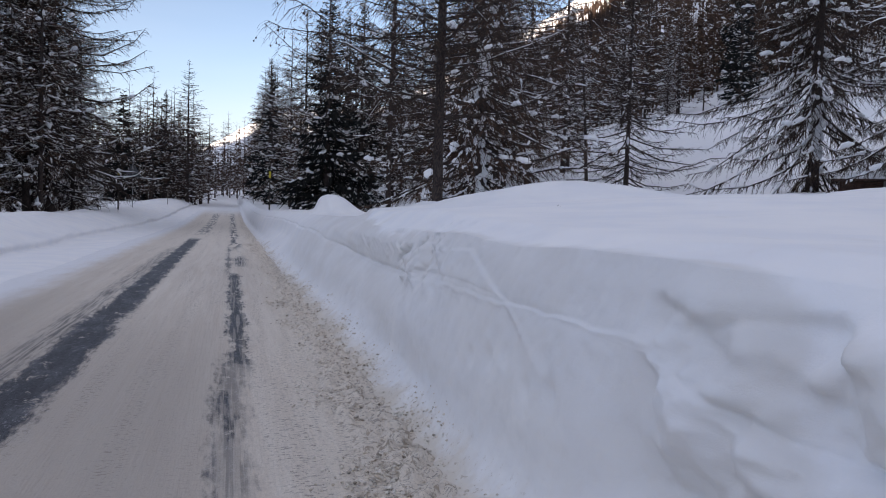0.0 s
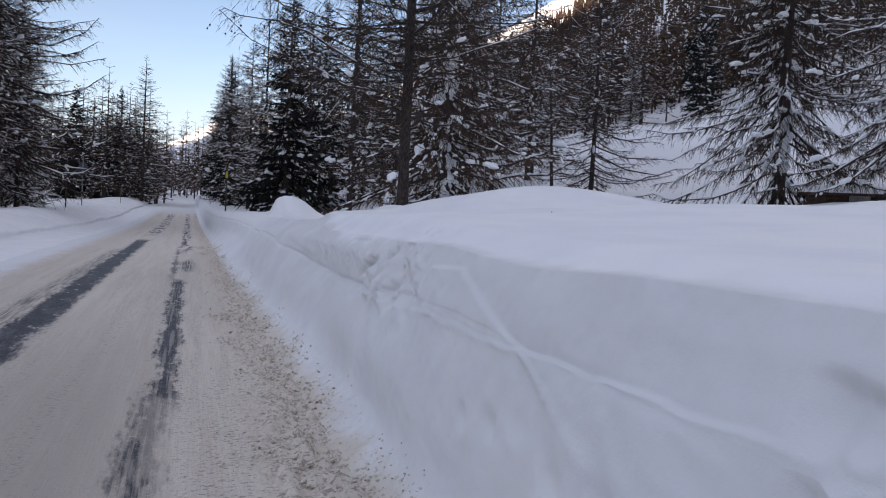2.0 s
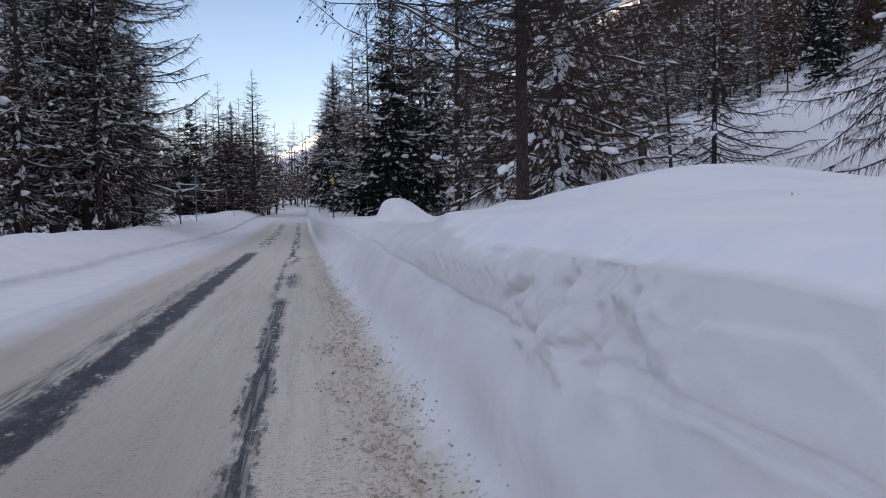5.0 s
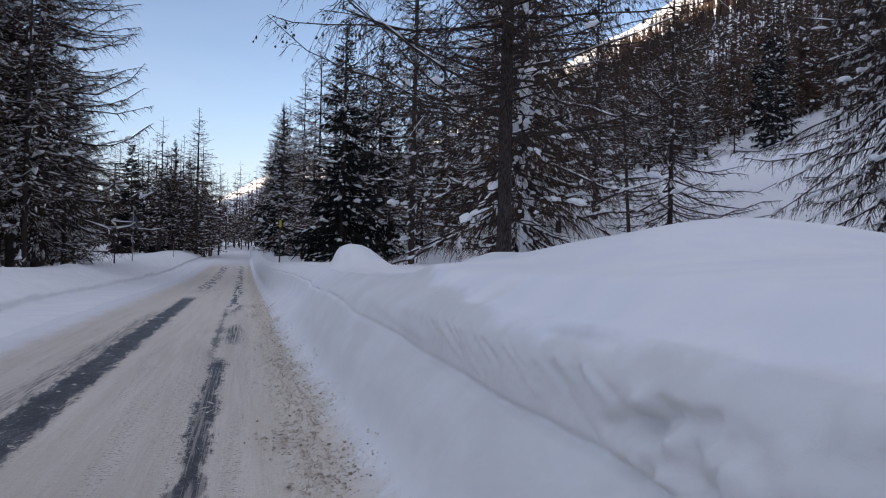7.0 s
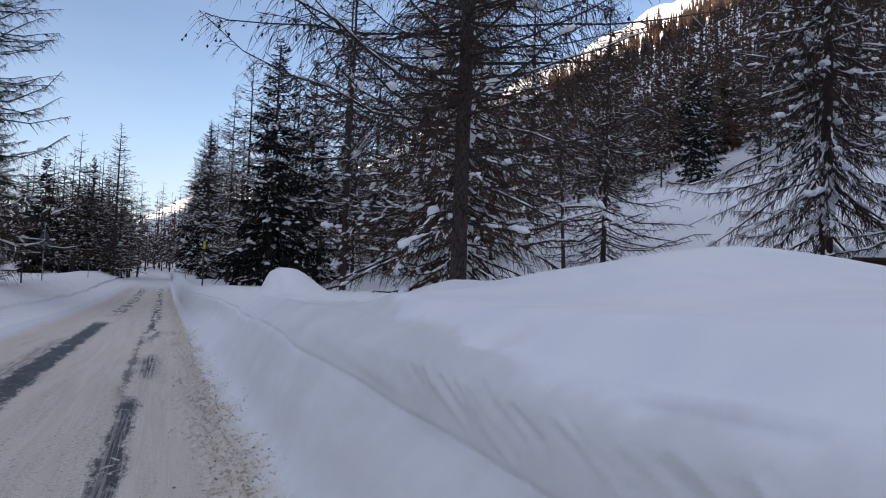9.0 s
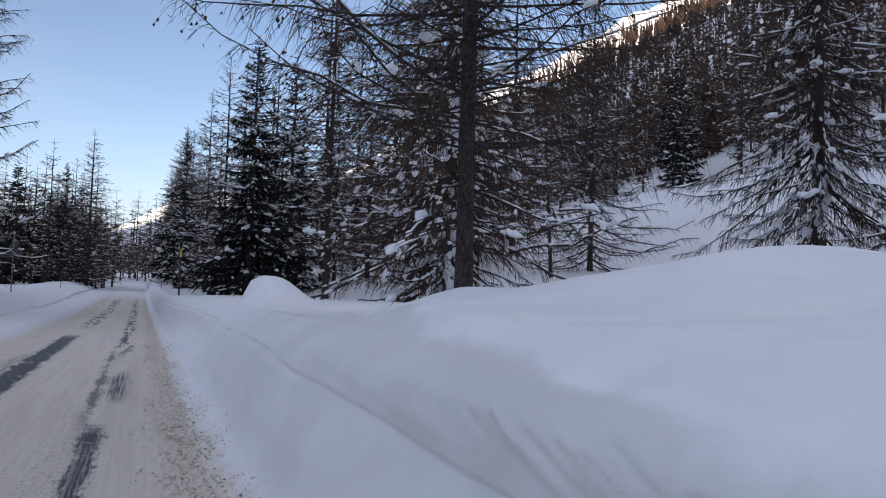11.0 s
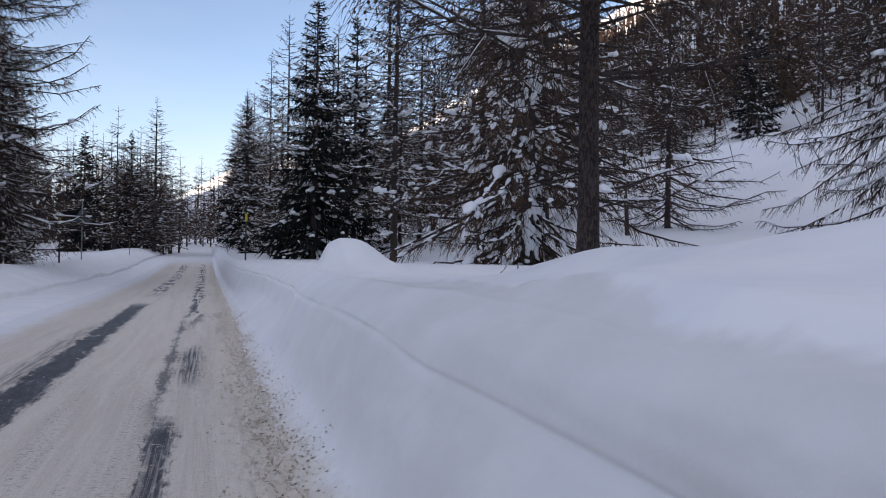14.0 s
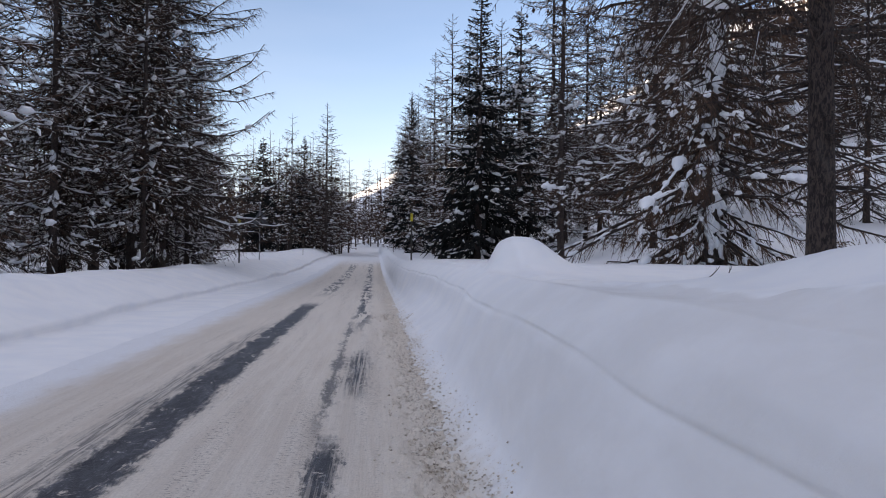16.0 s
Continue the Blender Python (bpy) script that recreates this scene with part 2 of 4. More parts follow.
    film = n.span(n.noise(1.0, (6.0, 1.3, 1), 6, 0.7, shift=(9, 2, 0)), 0.42, 0.70, 0.0, 0.75)
    crystals = n.span(n.noise(34.0, (1, 0.5, 1), 6, 0.8), 0.54, 0.66, 0.0, 0.9)
    asphalt = n.mix(film, rgb(0.030, 0.031, 0.038), rgb(0.105, 0.108, 0.122))
    asphalt = n.mix(n.math("MULTIPLY", crystals, n.span(film, 0.0, 0.75, 0.45, 1.0)), asphalt, rgb(0.42, 0.42, 0.44))
    col = n.mix(bare, base, asphalt)
    h = n.math("ADD", n.math("MULTIPLY", grain, 0.6), n.math("MULTIPLY", fine_streak, 0.8))
    h = n.math("ADD", h, n.math("MULTIPLY", bare, -0.6))
    n.bump(h, 0.6, 0.025)
    return n.done(col, n.span(bare, 0, 1, 0.8, 0.55), specular=0.3)


def make_slush():
    n = Nodes("sandy_slush")
    a = n.noise(9, detail=5)
    col = n.mix(n.span(a, 0.35, 0.65), rgb(0.56, 0.47, 0.375), rgb(0.78, 0.71, 0.63))
    col = n.mix(n.span(n.island, 0.76, 0.96, 0, 0.8), col, rgb(0.20, 0.155, 0.11))
    n.bump(n.noise(60), 0.4, 0.01)
    return n.done(col, 0.8)


def make_bark(name, dark, light):
    n = Nodes(name)
    plates = n.noise(1.0, (48, 48, 15.0), 6, 0.7, 0.6)
    lichen = n.noise(3.0, (1, 1, 0.6), 5, 0.6)
    col = n.mix(n.span(plates, 0.42, 0.58), rgb(*dark), rgb(*light))
    col = n.mix(n.span(lichen, 0.56, 0.75, 0, 0.35), col, rgb(0.16, 0.15, 0.14))
    n.bump(plates, 0.9, 0.035)
    return n.done(col, 0.9, specular=0.2)


def make_twig(name, dark, light):
    n = Nodes(name)
    col = n.mix(n.island, rgb(*dark), rgb(*light))
    col = n.mix(n.span(n.noise(4.0), 0.4, 0.7), col, rgb(*[c * 0.6 for c in dark]))
    return n.done(col, 0.85, specular=0.2)


def make_plain(name, color, rough=0.6, metal=0.0, vary=0.25, scale=8.0):
    n = Nodes(name)
    a = n.noise(scale, detail=5)
    col = n.mix(n.span(a, 0.3, 0.7), rgb(*[c * (1 - vary) for c in color]), rgb(*[min(1, c * (1 + vary)) for c in color]))
    n.bump(n.noise(scale * 8), 0.15, 0.005)
    return n.done(col, rough, metal)


SNOW = make_snow("fresh_snow")
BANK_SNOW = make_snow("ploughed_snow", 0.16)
TERRAIN = make_terrain_snow()
ROAD = make_road()
SLUSH = make_slush()
BARK = make_bark("larch_bark", (0.028, 0.021, 0.019), (0.092, 0.067, 0.058))
TWIG = make_twig("larch_twig", (0.030, 0.019, 0.014), (0.115, 0.074, 0.056))
TWIG_BROWN = make_twig("dry_brown_twig", (0.058, 0.034, 0.024), (0.180, 0.106, 0.073))
NEEDLE = make_twig("spruce_needles", (0.011, 0.012, 0.011), (0.023, 0.0235, 0.020))
STEEL = make_plain("galvanised_steel", (0.36, 0.37, 0.38), 0.45, 0.8)
SIGN_BACK = make_plain("dull_grey_sign_back", (0.10, 0.11, 0.125), 0.6)
POLE_DARK = make_plain("dark_weathered_pole", (0.05, 0.045, 0.04), 0.8)
POLE_YELLOW = make_plain("yellow_marker_paint", (0.62, 0.50, 0.04), 0.5)
POLE_WOOD = make_plain("grey_wood_stake", (0.22, 0.19, 0.16), 0.8)
HUT_WOOD = make_plain("red_brown_boards", (0.085, 0.042, 0.030), 0.85, 0, 0.4, 5)
HUT_STONE = make_plain("grey_concrete", (0.30, 0.29, 0.28), 0.9, 0, 0.3, 6)


# ---- geometry helpers ----
def mesh_np(name, verts, faces, mat, smooth=True):
    """One mesh from an array of places and a list of arrays of quads or triangles."""
    me = bpy.data.meshes.new(name)
    verts = np.asarray(verts, np.float32).reshape(-1, 3)
    faces = [np.asarray(f, np.int32) for f in faces if len(f)]
    loops = np.concatenate([f.ravel() for f in faces])
    sizes = np.concatenate([np.full(len(f), f.shape[1], np.int32) for f in faces])
    me.vertices.add(len(verts))
    me.vertices.foreach_set("co", verts.ravel())
    me.loops.add(len(loops))
    me.loops.foreach_set("vertex_index", loops)
    me.polygons.add(len(sizes))
    me.polygons.foreach_set("loop_start", np.concatenate([[0], np.cumsum(sizes)[:-1]]).astype(np.int32))
    me.update(calc_edges=True)
    me.polygons.foreach_set("use_smooth", np.full(len(sizes), smooth))
    me.materials.append(mat)
    return me


def part_np(name, verts, faces, mat, parent=None, label="", smooth=True, kind=""):
    ob = new(name, mesh_np(name, verts, faces, mat, smooth))
    ob.parent = parent
    return tagged(ob, label, kind=kind)


def part(name, bm, material, parent=None, label=""):
    me = bpy.data.meshes.new(name)
    bm.to_mesh(me)
    bm.free()
    me.materials.append(material)
    ob = new(name, me)
    ob.parent = parent
    return tagged(ob, label)


def thing(name, at, label, category, group=""):
    ob = new(name)
    ob.location = at
    return tagged(ob, label, category, group)


def tubes(P, R, sides):
    """Tubes along n lines of k points: verts and quads."""
    P, R = np.asarray(P, float), np.asarray(R, float)
    n, k, _ = P.shape
    T = np.gradient(P, axis=1)
    T /= np.linalg.norm(T, axis=2, keepdims=True) + 1e-9
    ref = np.where(np.abs(T[:, :1, 2:3]) > 0.8, np.array([1.0, 0.1, 0.0]), np.array([0.0, 0.0, 1.0]))
    U = np.cross(T, np.broadcast_to(ref, T.shape))
    U /= np.linalg.norm(U, axis=2, keepdims=True) + 1e-9
    V = np.cross(T, U)
    a = np.arange(sides) * 2 * np.pi / sides
    ring = U[:, :, None] * np.cos(a)[:, None] + V[:, :, None] * np.sin(a)[:, None]
    verts = P[:, :, None] + ring * R[:, :, None, None]
    idx = np.arange(n * k * sides).reshape(n, k, sides)
    nxt = np.roll(idx, -1, axis=2)
    quads = np.stack([idx[:, :-1], nxt[:, :-1], nxt[:, 1:], idx[:, 1:]], -1).reshape(-1, 4)
    return verts.reshape(-1, 3), quads


def spikes(P, r):
    """Thin three-sided spikes from P[:, 0] to P[:, -1]: verts and triangles."""
    a, b = P[:, 0], P[:, -1]
    T = b - a
    T = T / (np.linalg.norm(T, axis=1, keepdims=True) + 1e-9)
    U = np.cross(T, np.where(np.abs(T[:, 2:3]) > 0.8, np.array([1.0, 0.1, 0.0]), np.array([0.0, 0.0, 1.0])))
    U /= np.linalg.norm(U, axis=1, keepdims=True) + 1e-9
    V = np.cross(T, U)
    r = np.broadcast_to(np.asarray(r, float), (len(P),))[:, None]
    verts = np.stack([a + U * r, a - U * r * 0.5 + V * r * 0.87, a - U * r * 0.5 - V * r * 0.87, b], 1)
    i = np.arange(len(P))[:, None] * 4
    tris = (i[:, None] + np.array([[0, 1, 3], [1, 2, 3], [2, 0, 3]])).reshape(-1, 3)
    return verts.reshape(-1, 3), tris


def gather(pieces):
    verts, faces, base = [], [], 0
    for v, f in pieces:
        verts.append(v), faces.append(f + base)
        base += len(v)
    return np.concatenate(verts), faces


def scatter_lumps(rng, at, size, tall=0.7):
    """Small uneven lumps of eight faces each at the given places."""
    octa = np.array([(1, 0, 0), (0, 1, 0), (-1, 0, 0), (0, -1, 0), (0, 0, 1), (0, 0, -1)], float)
    tri = np.array([(0, 1, 4), (1, 2, 4), (2, 3, 4), (3, 0, 4), (1, 0, 5), (2, 1, 5), (3, 2, 5), (0, 3, 5)])
    n = len(at)
    v = octa[None] * size[:, None, None] * rng.uniform(0.6, 1.3, (n, 6, 1)) * (1, 1, tall)
    turn = rng.uniform(0, 6.28, n)
    c, si = np.cos(turn)[:, None], np.sin(turn)[:, None]
    v = np.stack([v[..., 0] * c - v[..., 1] * si, v[..., 0] * si + v[..., 1] * c, v[..., 2]], -1) + at[:, None]
    return v.reshape(-1, 3), [(tri[None] + np.arange(n)[:, None, None] * 6).reshape(-1, 3)]


def vnoise(x, y, seed=0):
    """Smooth value noise of two arrays, 0 to 1."""
    xi, yi = np.floor(x).astype(np.int64), np.floor(y).astype(np.int64)
    fx, fy = x - xi, y - yi
    fx, fy = fx * fx * (3 - 2 * fx), fy * fy * (3 - 2 * fy)

    def h(a, b):
        v = (a * 374761393 + b * 668265263 + seed * 974711) & 0xFFFFFFFF
        v = ((v ^ (v >> 13)) * 1274126177) & 0xFFFFFFFF
        return ((v ^ (v >> 16)) & 0xFFFF) / 65535.0
    return (h(xi, yi) * (1 - fx) + h(xi + 1, yi) * fx) * (1 - fy) + (h(xi, yi + 1) * (1 - fx) + h(xi + 1, yi + 1) * fx) * fy


def fbm(x, y, seed=0, octaves=4):
    total, amp = 0, 0.5
    for o in range(octaves):
        total = total + amp * vnoise(x * 2 ** o, y * 2 ** o, seed + o * 17)
        amp *= 0.5
    return total


def step(v, a, b):
    t = np.clip((v - a) / (b - a), 0, 1)
    return t * t * (3 - 2 * t)


def grid_faces(rows, cols):
    i = np.arange(rows * cols).reshape(rows, cols)
    return np.stack([i[:-1, :-1], i[:-1, 1:], i[1:, 1:], i[1:, :-1]], -1).reshape(-1, 4)


def graded(stops):
    """Values from first to last stop; stops are (value, spacing)."""
    out = [stops[0][0]]
    for (a, da), (b, db) in zip(stops, stops[1:]):
        while out[-1] < b - 1e-6:
            f = (out[-1] - a) / (b - a)
            out.append(min(b, out[-1] + da + (db - da) * f))
    return np.array(out)


# ---- the lie of the land ----
def road_z(y):
    return 1.5 * step(y, 45, 130) + 0.055 * np.clip(y - 125, 0, 90)


def ground_z(x, y):
    z = road_z(y) + 0.55
    z = z + 0.10 * np.clip(x - 4, 0, 28) + 0.42 * np.clip(x - 32, 0, 124) + 0.50 * np.clip(x - 156, 0, 260) + 0.16 * np.clip(x - 110, 0, 250)
    z = z + 1.0 * step(x, 6, 13) * step(x, 30, 18) * step(y, 28, 60)
    z = z + 2.4 * step(x, 14, 30) * step(x, 62, 46) * step(y, 40, 70)
    z = z - 0.045 * np.clip(-x - 8, 0, 40) + 0.12 * np.clip(-x - 60, 0, 200)
    z = z + (fbm(x * 0.16, y * 0.16, 3) - 0.5) * 0.8 * step(np.abs(x + 2), 9, 20)
    z = z + (fbm(x * 0.02, y * 0.02, 9) - 0.5) * 7 * step(np.abs(x), 40, 120)
    z = z - 0.95 * step(x, -8.5, -6.5) * step(x, 6.0, 1.0)
    # sunlit mountain flank to the right, and a farther one straight ahead
    far = step(np.hypot(x, y), 450, 950) * step(y, 60, 350)
    crest = 5 + 0.63 * np.clip(x, 0, 900) + (fbm(x * 0.008, y * 0.008, 21, 5) - 0.5) * 70 * step(x, 0, 200)
    z = z + (np.maximum(z, crest) - z) * far
    ahead = step(y, 1000, 1600) * step(np.abs(x), 900, 300)
    peak = np.clip(132 + 0.7 * x + (fbm(x * 0.012, y * 0.012, 23, 5) - 0.5) * 50, 20, 190)
    z = z + (np.maximum(z, peak) - z) * ahead
    # ridge to the rear left that keeps the valley in shade
    behind = x * SUN_AZ.x + y * SUN_AZ.y
    return z + 1000 * step(behind, 1500, 2350)


# ground: one sheet to the horizon
gx = graded([(-2600, 300), (-300, 40), (-60, 3), (-12, 0.8), (14, 0.8), (60, 2.5), (300, 20), (1200, 60), (2600, 300)])
gy = graded([(-2600, 300), (-200, 40), (-20, 2), (20, 1.0), (140, 2.5), (300, 15), (1400, 50), (3600, 300)])
GX, GY = np.meshgrid(gx, gy)
ground = part_np("ground", np.stack([GX, GY, ground_z(GX, GY)], -1), [grid_faces(len(gy), len(gx))], TERRAIN)
tagged(ground, "deep untouched snow covering forest floor and mountainside", "ground", kind="structure")


# road: packed snow with bare wheel tracks
rx = graded([(-4.6, 0.12), (-2.2, 0.05), (-0.6, 0.035), (0.2, 0.022), (0.98, 0.022)])
ry = graded([(-8, 0.3), (2, 0.05), (3, 0.028), (14, 0.04), (24, 0.09), (60, 0.5), (150, 2)])
RX, RY = np.meshgrid(rx, ry)
rz = road_z(RY) + (fbm(RX * 5, RY * 0.35, 5) - 0.5) * 0.03 + (fbm(RX * 14, RY * 3.5, 8) - 0.5) * 0.012
slush_zone = step(RX + (fbm(RX * 0 + 3, RY * 0.9, 11) - 0.5) * 0.5, 0.32, 0.55)
rough = fbm(RX * 14, RY * 10, 31, 4)
rz = rz + slush_zone * ((rough - 0.42) * 0.15 + 0.014) * step(RX, 0.95, 0.72) - 0.10 * step(RX, 0.80, 0.98)
for centre, half in ((-1.56, 0.22), (-0.13, 0.15)):
    rz = rz - 0.012 * step(np.abs(RX - centre), half + 0.1, half - 0.05) * step(RY, 33, 28)
road = part_np("road", np.stack([RX, RY, rz], -1), [grid_faces(len(ry), len(rx))], ROAD)
tagged(road, "road of packed sandy snow with bare dark wheel tracks", "road", kind="structure")


# right snow bank: a steep ploughed wall, a crease at blade height, a soft lip and a smooth top
SWELLS = [(5.25, 11.26, 2.7, 1.25, 0.57), (5.76, 6.64, 3.82, 3.9, 0.38), (3.36, 13.66, 0.5, 1.71, 0.29), (8.67, 7.87, 1.54, 3.17, 0.39),
          (4.11, 18.44, 1.63, 2.25, -0.17), (3.13, 10.81, 0.95, 2.1, -0.10), (8.0, 1.51, 2.0, 1.51, 0.05)]  # place, widths, height


def bank_top(x, y):
    z = 1.207 + 0.009 * np.clip(x - 1.6, 0, 3.9)
    for hx, hy, wx, wy, high in SWELLS:
        z = z + high * np.exp(-((x - hx) / wx) ** 2 - ((y - hy) / wy) ** 2)
    r2 = ((x - 2.5) / 0.74) ** 2 + ((y - 21.8) / 0.78) ** 2
    z = z + 0.52 * np.exp(-(r2 ** 1.35))
    lump = np.clip(1 - ((x - 1.9) / 0.5) ** 2 - ((y - 23.6) / 0.7) ** 2, 0, 1)
    z = z + 0.20 * np.sqrt(lump + 1e-9) * step(lump, 0, 0.4)
    z = z + (fbm(x * 0.8, y * 0.8, 41) - 0.47) * 0.035 + (fbm(x * 3.1, y * 3.1, 43, 3) - 0.44) * 0.016
    return z + road_z(y)


by = graded([(-6, 0.2), (0.3, 0.025), (0.6, 0.016), (5, 0.02), (9, 0.024), (18, 0.06), (30, 0.2), (60, 0.7), (140, 2.5)])
us = np.concatenate([np.linspace(0, 7, 126), 7 + np.geomspace(0.03, 10.4, 64)])
U, BY = np.meshgrid(us, by)
# sheer: the stretch where the wall stands upright; beyond it the blade left a sloping foot and a crease
sheer = step(BY, 6.8, 3.6) * step(BY, 0.6, 1.30)
slant = step(BY, 8.5, 11.5)
crease_x = 1.29 - 0.26 * sheer + 0.04 * step(BY, 12, 16) + 0.25 * step(BY, 17, 23) - 0.3 * step(BY, 26, 40) - 0.12 * step(BY, 1.3, 1.0)
crease_x = crease_x + (vnoise(BY * 0.8, BY * 0 + 9, 53) - 0.5) * 0.06
crease = 0.73 + 0.17 * sheer + 0.15 * step(BY, 7, 16) + (vnoise(BY * 0.9, BY * 0 + 1, 55) - 0.5) * 0.05
foot = 0.79 + (vnoise(BY * 1.3, BY * 0 + 5, 57) - 0.5) * 0.14
up_x = crease_x + 0.025 + 0.10 * slant + 0.015 * sheer
up_z = 1.01 + 0.06 * sheer
lip_x = crease_x + 0.13 + 0.24 * slant - 0.05 * sheer
lip_z = 1.14 + 0.03 * sheer + 0.03 * slant + (vnoise(BY * 1.1, BY * 0 + 7, 59) - 0.5) * 0.05
flat = step(BY, 6.8, 3.8) * step(BY, 1.0, 1.6)
belly_x = 1.13 * (1 - flat) + 0.995 * flat + (crease_x - 1.29) * slant
cx = np.stack([foot - 0.28, foot, np.minimum(foot + 0.24, crease_x - 0.06), belly_x, crease_x - 0.01 * (1 - sheer), crease_x + 0.02 * (1 - sheer) + 0.004, up_x, lip_x], -1)
cz = np.stack([BY * 0 - 0.045, BY * 0 + 0.02, BY * 0 + 0.17, BY * 0 + 0.50, crease - 0.03, crease + 0.03, up_z, lip_z], -1)
seg = np.clip(U.astype(int), 0, 6)
f = np.clip(U - seg, 0, 1)
take = lambda a, s: np.take_along_axis(a, s[..., None], -1)[..., 0]


def spline(c):
    p0, p1, p2, p3 = (take(c, np.clip(seg + d, 0, 7)) for d in (-1, 0, 1, 2))
    m1, m2 = (p2 - p0) * 0.4, (p3 - p1) * 0.4
    return (2 * f**3 - 3 * f**2 + 1) * p1 + (f**3 - 2 * f**2 + f) * m1 + (3 * f**2 - 2 * f**3) * p2 + (f**3 - f**2) * m2


BX, BZ = spline(cx), spline(cz) + road_z(BY)
over = np.clip(U - 7, 0, None)
BX = BX + over
rim_x = 1.30 + 1.10 * step(BY, 7, 15.5)
top = bank_top(BX, BY) - 0.055 * step(BX + (fbm(BX * 2.2, BY * 2.2, 47) - 0.47) * 0.35, rim_x + 0.10, rim_x - 0.16)
blend = step(over, 0.0, 0.30)
BZ = np.where(over > 0, (lip_z + road_z(BY) + 0.10 * np.minimum(over, 1) ) * (1 - blend) + top * blend, BZ)
# wall relief: broad dents, blade scratches, broken lumps where the wall steps back
wall = step(U, 0.8, 2.0) * step(over, 0.5, 0.0)
calm = 1 - 0.9 * step(BY, 7.5, 10.5)
dent = (fbm(BY * 1.1, BZ * 1.6, 61) - 0.47) * (0.10 - 0.05 * sheer) * (1 - 0.65 * step(BY, 7.5, 10.5)) + ((fbm(BY * 4, BZ * 5, 63, 3) - 0.44) * (0.036 - 0.024 * step(BY, 5.2, 6.2)) + (fbm(BY * 13, BZ * 15, 69, 3) - 0.44) * 0.012) * calm
broken = step(np.abs(BY - 4.5), 0.9, 0.3) * step(BZ, 0.72, 0.85) + step(np.abs(BY - 5.6), 0.8, 0.3) * step(BZ, 0.70, 0.80) * step(BZ, 1.06, 0.95)
broken = broken + step(np.abs(BY - 0.82), 0.52, 0.36) * step(BZ, 0.3, 0.6) * step(BZ, 1.10, 1.0)
dent = dent + np.clip(broken, 0, 1) * ((fbm(BY * 3.6, BZ * 5.5, 65, 3) - 0.42) * 0.22 + (fbm(BY * 9, BZ * 11, 71, 4) - 0.44) * 0.09)


def ridge(y0, z0, y1, z1, width, high):
    """A thin raised line on the wall between two places of it."""
    d = np.array([y1 - y0, z1 - z0])
    t = np.clip(((BY - y0) * d[0] + (BZ - z0) * d[1]) / (d @ d), 0, 1)
    dist = np.hypot(BY - y0 - t * d[0], BZ - z0 - t * d[1])
    return high * np.exp(-((dist / width) ** 2))


def lump(y, z, wy, wz, high):
    """A rounded block on the wall with a fairly steep rim."""
    r2 = ((BY - y) / wy) ** 2 + ((BZ - z) / wz) ** 2
    return high * np.exp(-(r2 ** 1.7))


# the lower wall stands proud along a ledge, with a broken slab above it and a hollow where a piece fell out
ledge = np.interp(BY, [0.9, 1.4, 1.9, 2.45, 2.95, 3.6, 4.3, 4.9], [0.92, 0.92, 0.905, 0.89, 0.88, 0.885, 0.84, 0.81]) + (vnoise(BY * 9, BY * 0 + 4, 66) - 0.5) * 0.012
lines = 0.017 * step(BZ, ledge + 0.008, ledge - 0.008) * step(BY, 1.1, 1.7) * step(BY, 5.2, 4.4) * step(BZ, 0.25, 0.75)
slab_top = np.interp(BY, [2.60, 2.86, 3.15, 3.28, 3.68, 3.78], [0.89, 0.965, 1.055, 1.105, 1.085, 0.93])
lines = lines + 0.016 * step(BZ, slab_top + 0.008, slab_top - 0.008) * step(BZ, ledge - 0.03, ledge + 0.02) * step(BY, 2.56, 2.64) * step(BY, 3.80, 3.74)
lines = lines + ridge(2.56, 0.89, 2.32, 0.79, 0.013, 0.012) + ridge(2.32, 0.79, 2.05, 0.66, 0.014, 0.008)
# the hollow with fallen blocks where the sheer wall breaks off
brim = np.interp(BY, [0.49, 0.73, 0.82, 1.07, 1.34], [0.95, 1.09, 1.05, 1.04, 1.09])
lines = lines - 0.055 * step(BZ, brim + 0.015, brim - 0.06) * step(BZ, 0.62, 0.86) * step(BY, 0.46, 0.66) * step(BY, 1.36, 1.24)
for y, z, wy, wz, high in ((1.16, 0.91, 0.16, 0.06, 0.10), (0.93, 0.97, 0.07, 0.05, 0.08), (0.80, 0.98, 0.05, 0.05, 0.06), (0.94, 0.86, 0.08, 0.05, 0.08), (0.68, 0.93, 0.06, 0.05, 0.08),
                           (0.79, 0.83, 0.07, 0.04, 0.05), (0.66, 0.83, 0.06, 0.04, 0.06), (1.10, 0.72, 0.12, 0.04, 0.04), (0.72, 0.72, 0.12, 0.04, 0.05), (0.50, 0.86, 0.06, 0.08, 0.05),
                           (5.95, 0.83, 0.20, 0.06, 0.06), (5.48, 0.90, 0.22, 0.06, 0.09), (5.60, 0.78, 0.25, 0.05, 0.07), (4.95, 0.88, 0.20, 0.08, 0.08), (4.55, 0.96, 0.18, 0.09, 0.09),
                           (4.20, 0.90, 0.14, 0.07, 0.07), (4.75, 1.06, 0.12, 0.05, 0.05), (4.05, 1.05, 0.12, 0.06, 0.05), (9.44, 1.06, 0.06, 0.04, 0.03)):
    lines = lines + lump(y, z, wy, wz, high * 0.4)
